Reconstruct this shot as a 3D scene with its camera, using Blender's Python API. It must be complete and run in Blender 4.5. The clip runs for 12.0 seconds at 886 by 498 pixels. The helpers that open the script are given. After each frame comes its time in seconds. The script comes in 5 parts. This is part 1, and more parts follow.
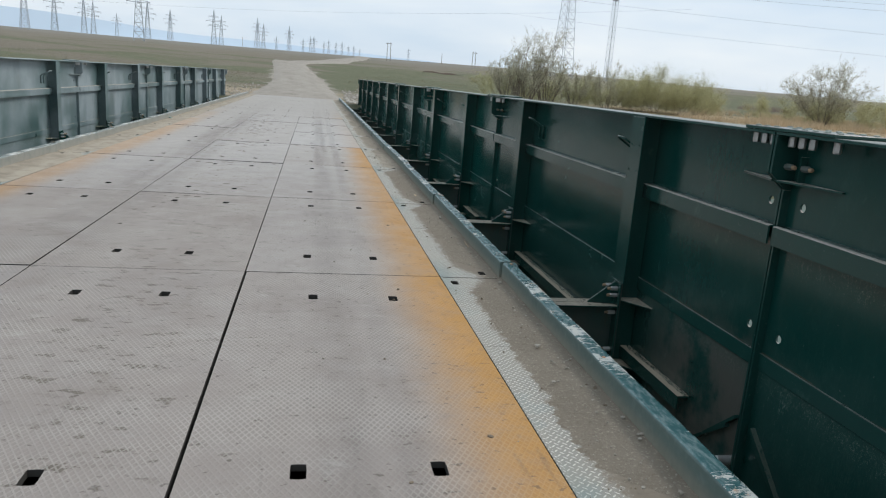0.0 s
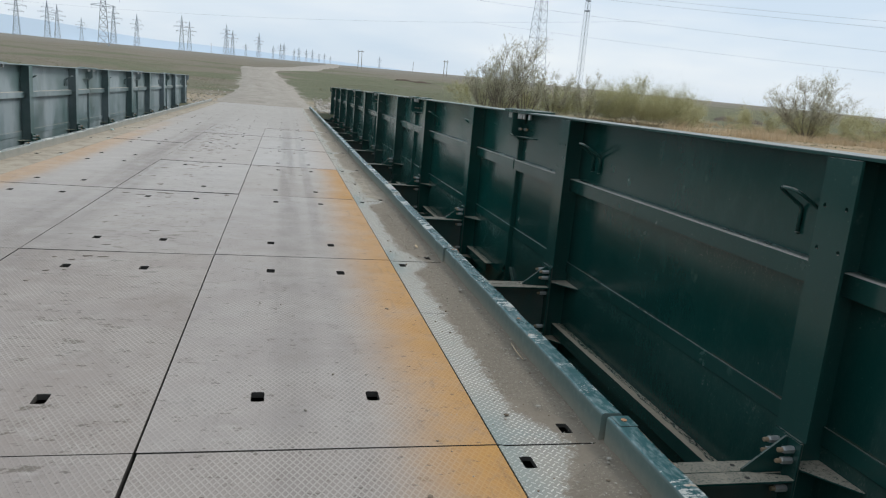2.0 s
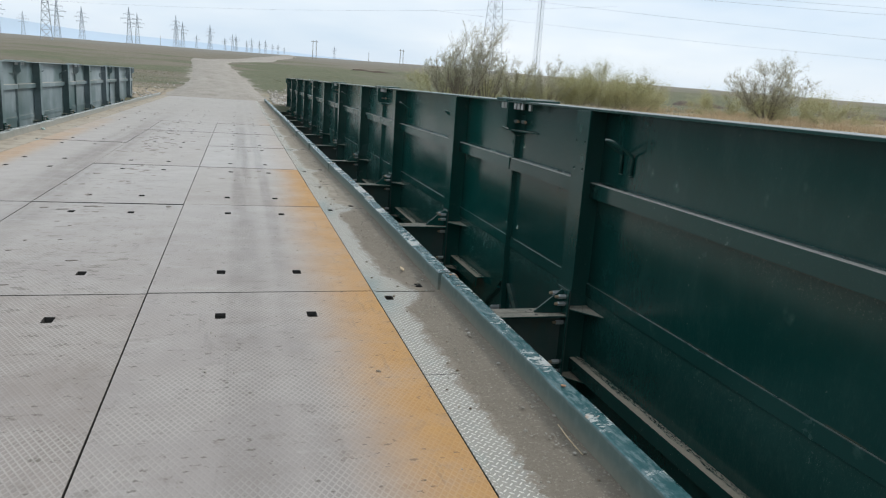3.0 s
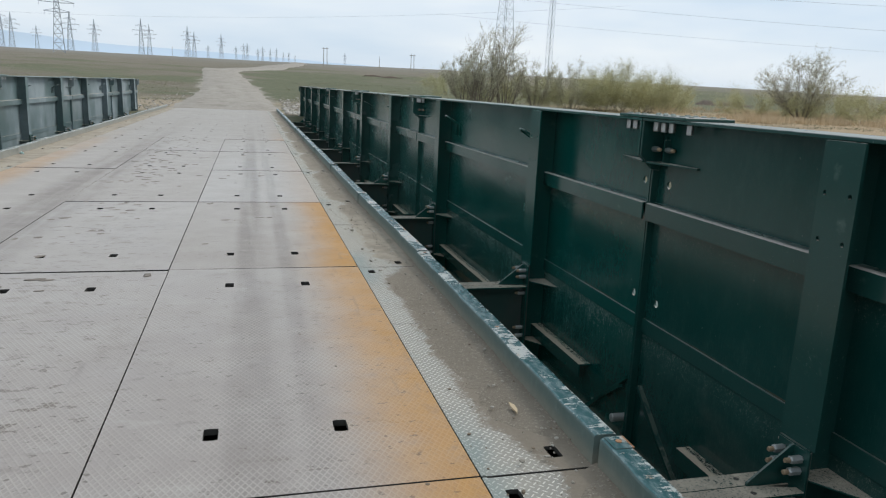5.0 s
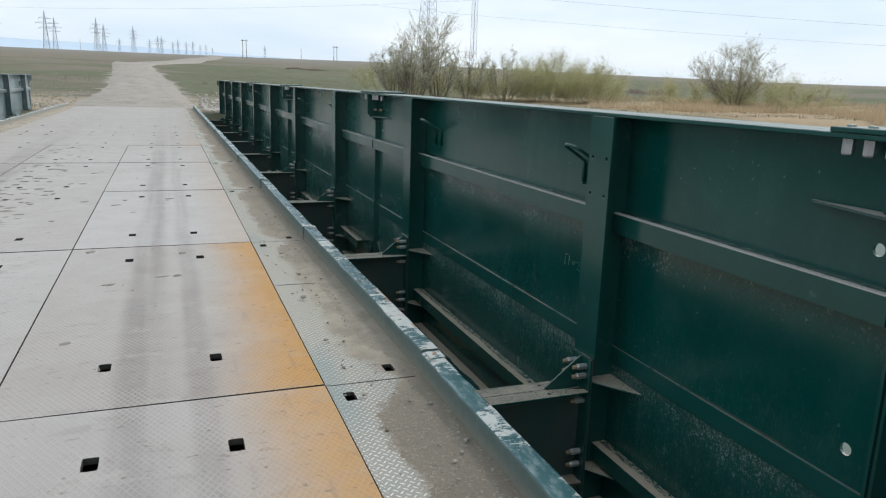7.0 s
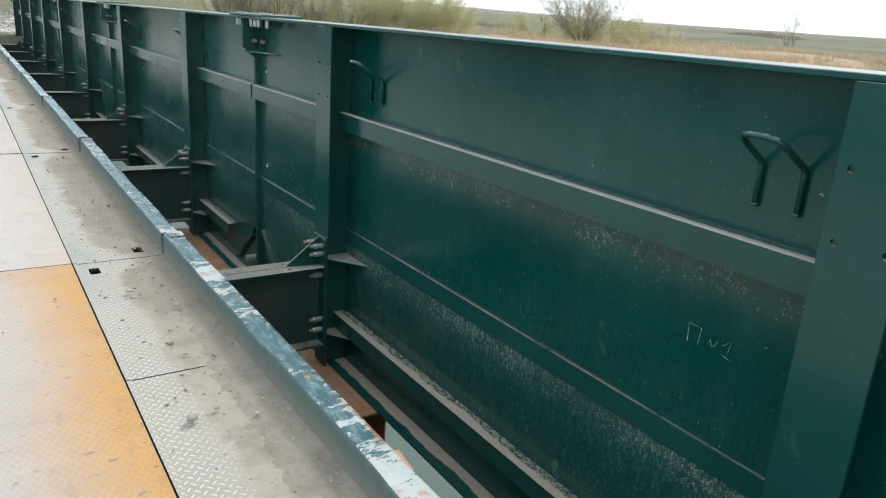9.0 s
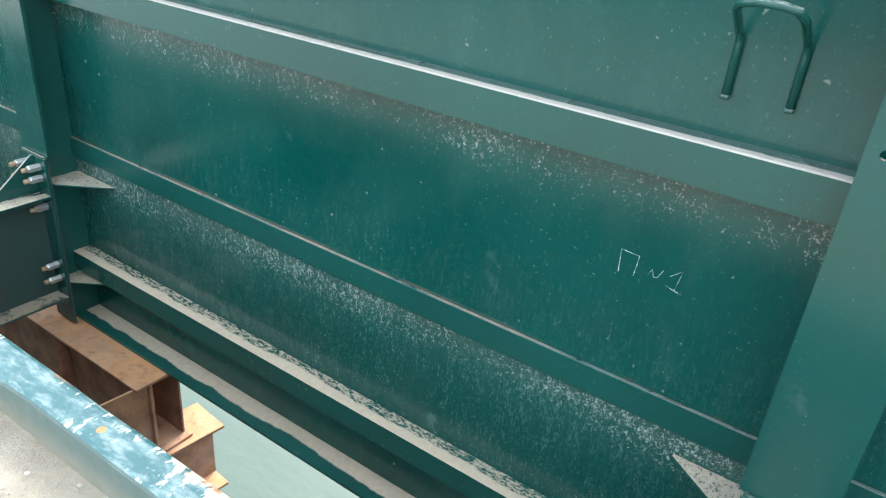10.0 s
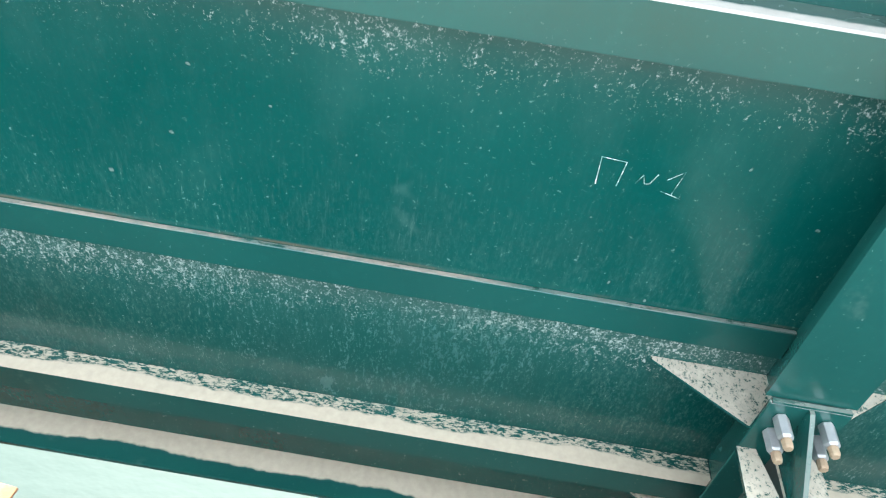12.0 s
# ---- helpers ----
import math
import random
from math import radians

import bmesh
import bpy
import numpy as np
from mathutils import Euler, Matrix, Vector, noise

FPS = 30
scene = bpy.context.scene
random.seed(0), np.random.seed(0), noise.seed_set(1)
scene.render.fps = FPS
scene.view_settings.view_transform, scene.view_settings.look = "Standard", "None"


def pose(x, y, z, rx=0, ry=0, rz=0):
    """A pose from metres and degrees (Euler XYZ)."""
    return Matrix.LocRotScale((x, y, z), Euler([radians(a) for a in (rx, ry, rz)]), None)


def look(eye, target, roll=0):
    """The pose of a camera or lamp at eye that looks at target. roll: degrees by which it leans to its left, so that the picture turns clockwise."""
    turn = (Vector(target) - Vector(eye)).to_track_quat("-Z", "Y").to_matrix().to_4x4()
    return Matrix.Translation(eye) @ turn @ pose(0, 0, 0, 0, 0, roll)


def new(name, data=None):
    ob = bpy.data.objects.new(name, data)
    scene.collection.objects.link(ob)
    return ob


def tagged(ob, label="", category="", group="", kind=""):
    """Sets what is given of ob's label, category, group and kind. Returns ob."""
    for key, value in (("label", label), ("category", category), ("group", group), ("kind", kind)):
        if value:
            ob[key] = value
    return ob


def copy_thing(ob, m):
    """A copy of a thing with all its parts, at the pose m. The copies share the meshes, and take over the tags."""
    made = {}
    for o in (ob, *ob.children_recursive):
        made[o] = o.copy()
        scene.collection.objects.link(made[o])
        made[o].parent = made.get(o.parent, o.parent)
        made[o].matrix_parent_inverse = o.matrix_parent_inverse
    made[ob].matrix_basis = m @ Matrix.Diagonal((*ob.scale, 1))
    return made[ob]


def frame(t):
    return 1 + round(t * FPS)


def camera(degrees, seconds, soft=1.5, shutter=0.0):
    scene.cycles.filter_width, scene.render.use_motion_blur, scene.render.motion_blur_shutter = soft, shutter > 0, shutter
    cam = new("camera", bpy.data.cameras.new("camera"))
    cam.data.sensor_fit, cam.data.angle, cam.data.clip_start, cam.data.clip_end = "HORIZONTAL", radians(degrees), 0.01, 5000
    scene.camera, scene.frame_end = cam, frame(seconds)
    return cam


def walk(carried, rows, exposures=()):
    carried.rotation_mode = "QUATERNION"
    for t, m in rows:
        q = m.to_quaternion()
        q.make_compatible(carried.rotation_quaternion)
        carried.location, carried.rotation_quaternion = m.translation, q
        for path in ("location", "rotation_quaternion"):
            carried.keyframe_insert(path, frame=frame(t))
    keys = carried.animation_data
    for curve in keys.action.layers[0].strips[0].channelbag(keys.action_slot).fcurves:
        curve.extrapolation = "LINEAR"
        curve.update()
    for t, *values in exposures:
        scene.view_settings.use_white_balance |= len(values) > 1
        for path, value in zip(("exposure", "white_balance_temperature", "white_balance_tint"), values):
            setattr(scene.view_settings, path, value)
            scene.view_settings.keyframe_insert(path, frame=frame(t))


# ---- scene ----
cam = camera(62.8, 12.0, soft=1.2)
PATH = [
    (0, (-1.052, -5.568, 1.515), (-0.688, -3.652, 1.072), 4.4),
    (0.5, (-1.065, -4.904, 1.523), (-0.696, -2.984, 1.099), 0.7),
    (1, (-1.072, -4.204, 1.524), (-0.732, -2.275, 1.12), 3.9),
    (1.5, (-1.026, -3.528, 1.487), (-0.603, -1.628, 1.026), 3.3),
    (2, (-0.989, -2.854, 1.507), (-0.547, -0.948, 1.092), 4.9),
    (2.5, (-0.924, -2.206, 1.476), (-0.298, -0.352, 1.062), 4.7),
    (3, (-0.945, -1.496, 1.474), (-0.399, 0.379, 1.039), 3.9),
    (3.2, (-0.95, -1.255, 1.512), (-0.417, 0.624, 1.082), 5.9),
    (4.8, (-0.892, 0.743, 1.481), (-0.341, 2.625, 1.091), 3.0),
    (5, (-0.879, 0.989, 1.507), (-0.369, 2.876, 1.08), 2.6),
    (5.5, (-0.838, 1.588, 1.526), (-0.246, 3.442, 1.065), 4.4),
    (6, (-0.81, 2.273, 1.491), (-0.137, 4.096, 1.018), 2.0),
    (6.5, (-0.825, 2.927, 1.502), (-0.237, 4.789, 1.067), 2.2),
    (6.7, (-0.772, 3.178, 1.514), (-0.141, 5.023, 1.071), 2.3),
    (8.3, (-0.537, 5.292, 1.51), (0.251, 7.082, 1.093), 0.6),
    (8.5, (-0.492, 5.534, 1.473), (0.294, 7.318, 1.024), 1.1),
    (9, (-0.424, 6.11, 1.452), (0.642, 7.693, 0.854), 3.8),
    (9.5, (-0.237, 6.632, 1.438), (1.012, 8.018, 0.717), 2.6),
    (10, (-0.121, 7.087, 1.38), (1.374, 8.039, 0.452), 5.3),
    (10.5, (0.12, 7.37, 1.328), (1.636, 8.05, 0.215), 2.4),
    (11, (0.231, 7.67, 1.334), (1.72, 8.066, 0.06), 5.2),
    (11.5, (0.277, 7.874, 1.338), (1.723, 7.984, -0.04), 7.3),
    (12, (0.43, 7.952, 1.327), (1.893, 7.968, -0.036), 9.1),
]
EXPOSURES = [(0, -0.14), (2, -0.165), (3, -0.04), (5, -0.14), (5.5, -0.08), (6, 0.0), (6.5, 0.02), (8.3, 0.2), (8.5, 0.25), (9, 0.66), (9.5, 1.55), (10, 2.05), (10.5, 2.46), (12, 2.64)]
walk(cam, [(t, look(eye, target, roll)) for t, eye, target, roll in PATH], EXPOSURES)

# ---- sky and sun ----
SUN_EL, SUN_AZ = 48.0, 75.0          # degrees; azimuth from +y towards +x
world = bpy.data.worlds.new("overcast_sky")
scene.world = world
world.use_nodes = True
wn, wl = world.node_tree.nodes, world.node_tree.links
wn.clear()
sky = wn.new("ShaderNodeTexSky")
sky.sky_type, sky.sun_disc = "NISHITA", False
sky.sun_elevation, sky.sun_rotation = radians(SUN_EL), radians(SUN_AZ)
sky.air_density, sky.dust_density = 1.0, 2.0
w_co = wn.new("ShaderNodeTexCoord")
w_map = wn.new("ShaderNodeMapping")
w_map.inputs["Scale"].default_value = (1.0, 1.0, 4.5)
w_noise = wn.new("ShaderNodeTexNoise")
w_noise.inputs["Scale"].default_value, w_noise.inputs["Detail"].default_value = 2.2, 5.0
w_ramp = wn.new("ShaderNodeValToRGB")
w_ramp.color_ramp.elements[0].position, w_ramp.color_ramp.elements[0].color = 0.35, (7.4, 8.9, 10.5, 1)
w_ramp.color_ramp.elements[1].position, w_ramp.color_ramp.elements[1].color = 0.66, (10.3, 11.0, 11.6, 1)
w_mix = wn.new("ShaderNodeMix")
w_mix.data_type = "RGBA"
w_mix.inputs["Factor"].default_value = 0.86
w_bg = wn.new("ShaderNodeBackground")
w_bg.inputs["Strength"].default_value = 0.1
w_out = wn.new("ShaderNodeOutputWorld")
wl.new(w_co.outputs["Generated"], w_map.inputs["Vector"])
wl.new(w_map.outputs["Vector"], w_noise.inputs["Vector"])
wl.new(w_noise.outputs["Fac"], w_ramp.inputs["Fac"])
wl.new(sky.outputs["Color"], w_mix.inputs["A"])
wl.new(w_ramp.outputs["Color"], w_mix.inputs["B"])
wl.new(w_mix.outputs["Result"], w_bg.inputs["Color"])
wl.new(w_bg.outputs["Background"], w_out.inputs["Surface"])

sun = new("sun", bpy.data.lights.new("sun", "SUN"))
sun.data.energy, sun.data.angle, sun.data.color = 1.9, radians(22), (1.0, 0.96, 0.9)
sx, sy = math.sin(radians(SUN_AZ)) * math.cos(radians(SUN_EL)), math.cos(radians(SUN_AZ)) * math.cos(radians(SUN_EL))
sun.matrix_world = look((60 * sx, 60 * sy, 60 * math.sin(radians(SUN_EL))), (0, 0, 0))


# ---- materials ----
class Mat:
    """A small wrapper for node materials."""

    def __init__(self, name, rough=0.6, metal=0.0, spec=0.5):
        self.m = bpy.data.materials.new(name)
        self.m.use_nodes = True
        self.n, self.l = self.m.node_tree.nodes, self.m.node_tree.links
        self.b = self.n["Principled BSDF"]
        self.b.inputs["Roughness"].default_value = rough
        self.b.inputs["Metallic"].default_value = metal
        self.b.inputs["Specular IOR Level"].default_value = spec
        self.geo = self.n.new("ShaderNodeNewGeometry")
        self.pos = self.geo.outputs["Position"]
        s = self.n.new("ShaderNodeSeparateXYZ")
        self.l.new(self.pos, s.inputs[0])
        self.x, self.y, self.z = s.outputs
        s2 = self.n.new("ShaderNodeSeparateXYZ")
        self.l.new(self.geo.outputs["True Normal"], s2.inputs[0])
        self.nx, self.ny, self.nz = s2.outputs

    def put(self, socket, v):
        if isinstance(v, (int, float)):
            socket.default_value = v
        elif isinstance(v, tuple):
            socket.default_value = (*v, 1) if len(v) == 3 and len(socket.default_value) == 4 else v
        else:
            self.l.new(v, socket)

    def math(self, op, a, b=0.0, c=0.0):
        k = self.n.new("ShaderNodeMath")
        k.operation = op
        self.put(k.inputs[0], a), self.put(k.inputs[1], b), self.put(k.inputs[2], c)
        return k.outputs[0]

    def noise(self, scale, detail=4.0, rough=0.55, stretch=None, vec=None, shift=0.0):
        k = self.n.new("ShaderNodeTexNoise")
        k.inputs["Scale"].default_value, k.inputs["Detail"].default_value, k.inputs["Roughness"].default_value = scale, detail, rough
        v = vec or self.pos
        if stretch or shift:
            mp = self.n.new("ShaderNodeMapping")
            mp.inputs["Scale"].default_value = stretch or (1, 1, 1)
            mp.inputs["Location"].default_value = (shift, shift * 0.7, shift * 1.3)
            self.l.new(v, mp.inputs["Vector"])
            v = mp.outputs["Vector"]
        self.l.new(v, k.inputs["Vector"])
        return k.outputs["Fac"]

    def ramp(self, v, lo, hi, a=0.0, b=1.0):
        k = self.n.new("ShaderNodeMapRange")
        k.interpolation_type = "SMOOTHSTEP"
        self.put(k.inputs[0], v)
        for i, q in ((1, lo), (2, hi), (3, a), (4, b)):
            self.put(k.inputs[i], q)
        return k.outputs[0]

    def band(self, v, a0, a1, b1, b0):
        """1 between a1 and b1, falling to 0 at a0 and b0."""
        return self.math("MULTIPLY", self.ramp(v, a0, a1), self.ramp(v, b1, b0, 1.0, 0.0))

    def mix(self, f, a, b):
        k = self.n.new("ShaderNodeMix")
        k.data_type = "RGBA"
        self.put(k.inputs[0], f), self.put(k.inputs["A"], a), self.put(k.inputs["B"], b)
        return k.outputs["Result"]

    def mul(self, a, b):
        return self.math("MULTIPLY", a, b)

    def color(self, c):
        self.put(self.b.inputs["Base Color"], c)

    def rough(self, v):
        self.put(self.b.inputs["Roughness"], v)

    def bump(self, h, strength=0.3, dist=0.01):
        k = self.n.new("ShaderNodeBump")
        k.inputs["Strength"].default_value, k.inputs["Distance"].default_value = strength, dist
        self.put(k.inputs["Height"], h)
        self.l.new(k.outputs[0], self.b.inputs["Normal"])

    def random(self):
        return self.n.new("ShaderNodeObjectInfo").outputs["Random"]

    def island(self):
        return self.geo.outputs["Random Per Island"]

    def diamonds(self, a, b):
        """Raised rhombic ribs, a wide along x and b along y: 1 on a rib."""
        u, v = self.math("DIVIDE", self.x, a), self.math("DIVIDE", self.y, b)
        ribs = []
        for op in ("ADD", "SUBTRACT"):
            f = self.math("PINGPONG", self.math(op, u, v), 0.5)
            ribs.append(self.ramp(f, 0.10, 0.17, 1.0, 0.0))
        return self.math("MAXIMUM", *ribs)

    def lentils(self, p):
        """Raised lentil bars set in turn at right angles, at spacing p."""
        u = self.math("DIVIDE", self.math("ADD", self.x, self.y), p)
        v = self.math("DIVIDE", self.math("SUBTRACT", self.x, self.y), p)
        par = self.math("PINGPONG", self.math("ADD", self.math("FLOOR", u), self.math("FLOOR", v)), 1.0)
        fu = self.math("ABSOLUTE", self.math("SUBTRACT", self.math("FRACT", u), 0.5))
        fv = self.math("ABSOLUTE", self.math("SUBTRACT", self.math("FRACT", v), 0.5))
        bars = []
        for q, r in ((fu, fv), (fv, fu)):
            e = self.math("ADD", self.mul(self.math("POWER", self.math("DIVIDE", q, 0.47), 2.0), 1.0), self.math("POWER", self.math("DIVIDE", r, 0.13), 2.0))
            bars.append(self.ramp(e, 0.7, 1.1, 1.0, 0.0))
        return self.math("ADD", self.mul(bars[0], par), self.mul(bars[1], self.math("SUBTRACT", 1.0, par)))


def green_paint(name, web=False, dusty=0.0, ledges=False, lying=1.0, patchy=False, dust=(0.20, 0.32, 0.285)):
    k = Mat(name, 0.3, spec=0.46)
    big, fine = k.noise(1.3, 3), k.noise(28, 5)
    c = k.mix(k.ramp(big, 0.35, 0.65), (0.0005, 0.050, 0.042), (0.0008, 0.060, 0.050))
    c = k.mix(k.mul(k.ramp(fine, 0.5, 0.8), 0.15), c, (0.006, 0.085, 0.075))
    c = k.mix(k.ramp(k.y, 5.25, 5.33, 0.55, 0.0), c, k.mix(k.noise(0.9, 4, 0.6, shift=35), (0.004, 0.026, 0.023), (0.010, 0.036, 0.032)))
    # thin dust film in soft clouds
    film_sheen = k.mul(k.ramp(k.noise(1.1, 4, stretch=(1, 1, 0.6)), 0.45, 0.75), 0.02 + dusty * 0.9)
    # further sections paled: sky sheen at a grazing angle put into the colour
    film_sheen = k.math("ADD", film_sheen, k.mul(k.ramp(k.y, 10.0, 14.0, 0.0, 0.09), k.ramp(k.noise(1.7, 4, 0.6, shift=45), 0.3, 0.65, 0.5, 1.0)))
    if dusty:
        film_sheen = k.math("ADD", film_sheen, k.ramp(k.noise(0.55, 5, 0.6, shift=51), 0.35, 0.65, dusty * 0.35, dusty * 1.25))
        dust = k.mix(k.mul(k.ramp(k.noise(0.28, 3, shift=57), 0.54, 0.66), k.ramp(k.y, 9.0, 13.0, 1.0, 0.15)), dust, (0.31, 0.275, 0.245))
    speck = 0.0
    if web:
        # splash marks below each stiffener: a dusty film, pale specks and short runs
        spat = k.math("MAXIMUM", k.band(k.z, 0.46, 0.64, 0.70, 0.715), k.mul(k.band(k.z, -0.38, -0.12, -0.085, -0.07), 1.2))
        under = k.mul(spat, k.ramp(k.noise(0.9, 3, shift=3), 0.28, 0.6, 0.6, 1.0))
        cloud = k.math("ADD", k.mul(k.noise(9, 5, 0.65, shift=19), 0.12), 0.04)
        flecks = k.math("ADD", k.math("ADD", k.mul(k.noise(150, 4, 0.7), 0.45), k.mul(k.noise(62, 4, 0.7, stretch=(1, 1, 0.7), shift=23), 0.35)), cloud)
        specks = k.ramp(k.math("ADD", flecks, k.mul(under, 0.10)), 0.615, 0.725)
        worst = k.band(k.y, 5.2, 6.4, 11.2, 12.3)          # the section that was splashed most
        speck = k.mul(k.mul(specks, k.ramp(under, 0.0, 0.9, 0.015, 1.0)), k.ramp(worst, 0, 1, 0.20, 0.72))
        film_sheen = k.math("ADD", film_sheen, k.mul(under, 0.03))
        # short runs above the flat bar and below the splashed strips
        wet = k.math("ADD", k.math("ADD", k.band(k.z, 0.03, 0.06, 0.14, 0.40), k.band(k.z, -0.60, -0.50, -0.20, -0.08)), 0.25)
        runs = k.ramp(k.noise(110, 5, 0.75, stretch=(1, 1, 0.13), shift=17), 0.44, 0.80)
        runs = k.mul(runs, k.ramp(k.noise(34, 4, 0.7, stretch=(1, 1, 0.5), shift=37), 0.40, 0.62))
        film_sheen = k.math("ADD", film_sheen, k.mul(k.mul(runs, wet), k.ramp(k.y, 5.0, 6.2, 0.06, 0.11)))
        grit = k.ramp(k.noise(150, 3, 0.6, shift=27), 0.65, 0.74)
        spots = k.ramp(k.noise(62, 4, 0.65, shift=29), 0.625, 0.73)
        film_sheen = k.math("ADD", film_sheen, k.mul(k.math("ADD", k.mul(grit, 0.15), k.mul(spots, 0.16)), k.ramp(worst, 0, 1, 0.25, 1.0)))
        grain = k.ramp(k.math("ADD", k.mul(k.noise(135, 5, 0.75, stretch=(1, 1, 0.45), shift=77), 0.7), k.mul(k.noise(19, 5, 0.7, stretch=(1, 1, 0.3), shift=79), 0.3)), 0.47, 0.66)
        strip = k.math("ADD", k.band(k.z, -0.60, -0.56, -0.09, -0.07), k.mul(k.band(k.z, 0.03, 0.05, 0.10, 0.30), 0.4))
        film_sheen = k.math("ADD", film_sheen, k.mul(k.mul(grain, strip), k.ramp(worst, 0, 1, 0.03, 0.13)))
        haze = k.ramp(k.noise(5.5, 6, 0.7, stretch=(1, 1, 0.55), shift=31), 0.45, 0.72)
        film_sheen = k.math("ADD", film_sheen, k.mul(haze, 0.03))
        dots = k.ramp(k.noise(30, 2, 0.4, shift=9), 0.745, 0.78)
        speck = k.math("ADD", speck, k.mul(dots, k.ramp(worst, 0, 1, 0.10, 0.24)))
        smudge = k.ramp(k.noise(4.5, 3, 0.5, shift=14), 0.68, 0.80)
        film_sheen = k.math("ADD", film_sheen, k.mul(smudge, 0.16))
    else:
        rubbed = k.ramp(k.noise(6.5, 4, 0.6, shift=71), 0.62, 0.78)
        film_sheen = k.math("ADD", film_sheen, k.math("ADD", k.mul(rubbed, 0.12), 0.03))
        film_sheen = k.math("ADD", film_sheen, k.mul(k.ramp(k.noise(90, 3, 0.6, shift=73), 0.66, 0.75), 0.14))
    film_sheen = k.math("MINIMUM", film_sheen, 0.93)
    c = k.mix(film_sheen, c, dust)
    if web:
        line = k.math("MAXIMUM", k.band(k.z, 0.60, 0.69, 0.715, 0.72), k.band(k.z, -0.17, -0.10, -0.07, -0.066))
        line = k.mul(line, k.ramp(k.noise(3.2, 5, 0.7, shift=53), 0.35, 0.6, 0.35, 1.0))
        c = k.mix(k.mul(line, k.ramp(worst, 0, 1, 0.10, 0.34)), c, (0.060, 0.100, 0.086))
        c = k.mix(k.math("MINIMUM", speck, 0.9), c, (0.385, 0.44, 0.40))
        # mud splashed up from the river
        mud = k.mul(k.ramp(k.noise(0.8, 5, 0.6, stretch=(1, 1, 1.4), shift=95), 0.52, 0.66), k.ramp(k.z, 0.45, -0.15))
        c = k.mix(k.mul(mud, 0.07), c, (0.235, 0.205, 0.185))
        # a brown stain low on the web beside one joint
        stain = k.mul(k.band(k.y, -1.75, -1.6, -1.0, 0.1), k.band(k.z, -0.97, -0.9, -0.35, 0.30))
        stain = k.mul(stain, k.ramp(k.noise(2.2, 5, 0.6, shift=97), 0.36, 0.58))
        c = k.mix(k.mul(stain, 0.5), c, (0.17, 0.135, 0.12))
    # dust that lies on the upper faces
    lie = k.mul(k.ramp(k.nz, 0.6, 0.9), k.ramp(k.noise(13, 6, 0.75, stretch=(1, 0.35, 1)), 0.36, 0.50))
    if patchy:
        lie = k.mul(k.ramp(k.nz, 0.6, 0.9), k.math("ADD", k.mul(k.ramp(k.noise(85, 5, 0.75, shift=81), 0.36, 0.50), 0.85), k.mul(k.ramp(k.noise(9, 4, 0.6, shift=83), 0.5, 0.65), 0.35)))
    if ledges:
        # below the web the dust lies in a strip: on the outer lip of the ledge, and next to the web on the flange
        wave = k.math("ADD", k.x, k.math("ADD", k.mul(k.noise(2.2, 4, 0.6, stretch=(0, 1, 0)), 0.09), k.mul(k.noise(19, 4, 0.7), 0.02)))
        strip = k.ramp(wave, 1.712, 1.722)
        lip = k.math("MAXIMUM", k.ramp(wave, 1.752, 1.742), k.mul(k.ramp(k.noise(105, 6, 0.75, stretch=(1, 0.35, 1), shift=4), 0.46, 0.56), 0.85))
        low = k.ramp(k.z, -0.9, -0.8, 1.0, 0.0)
        shelf = k.band(k.z, -0.8, -0.75, -0.5, -0.4)
        lie = k.math("ADD", k.mul(k.ramp(k.nz, 0.6, 0.9), k.math("ADD", k.mul(strip, low), k.mul(lip, shelf))), k.mul(lie, k.math("SUBTRACT", 1.0, k.math("ADD", low, shelf))))
        edge = k.ramp(k.math("ADD", k.x, k.mul(k.noise(24, 4, 0.6, shift=6), 0.012)), 1.694, 1.702, 1.0, 0.12)
        angle = k.mul(k.band(k.z, 0.80, 0.82, 0.85, 0.86), k.ramp(k.nz, 0.6, 0.9))
        lie = k.math("ADD", k.mul(lie, k.math("SUBTRACT", 1.0, angle)), k.mul(angle, edge))
    lie = k.mul(lie, k.ramp(k.z, 1.30, 1.36, 1.0, 0.45))
    if lying < 1:
        lie = k.mul(lie, lying)
        worn = k.mul(k.ramp(k.nz, 0.4, 0.9), k.ramp(k.noise(6, 6, 0.75, stretch=(1, 0.5, 1), shift=87), 0.40, 0.60))
        c = k.mix(k.mul(worn, k.ramp(k.y, 6.8, 8.0, 0.0, 0.75)), c, k.mix(k.noise(70, 4), (0.17, 0.115, 0.08), (0.31, 0.255, 0.205)))
    c = k.mix(lie, c, k.mix(k.noise(40, 4), k.mix(k.ramp(k.z, -0.4, 0.3), (0.33, 0.28, 0.21), (0.33, 0.31, 0.275)), k.mix(k.ramp(k.z, -0.4, 0.3), (0.50, 0.43, 0.33), (0.50, 0.475, 0.43))))
    rust = k.mul(k.ramp(k.noise(5, 5, 0.7, shift=5), 0.74, 0.80), 0.25)
    if web:
        rust = 0.0
        seam = k.math("MAXIMUM", k.band(k.z, 0.033, 0.035, 0.037, 0.046), k.band(k.z, 0.690, 0.71, 0.72, 0.73))
        rust = k.math("ADD", rust, k.mul(seam, k.ramp(k.noise(2.1, 5, 0.7, shift=41), 0.42, 0.6, 0.0, 0.4)))
    c = k.mix(k.math("MINIMUM", rust, 0.9), c, (0.17, 0.10, 0.06))
    k.color(c)
    k.rough(k.math("MINIMUM", k.math("ADD", k.mul(k.math("ADD", film_sheen, lie), 0.55), k.ramp(big, 0.3, 0.7, 0.15, 0.24)), 0.95))
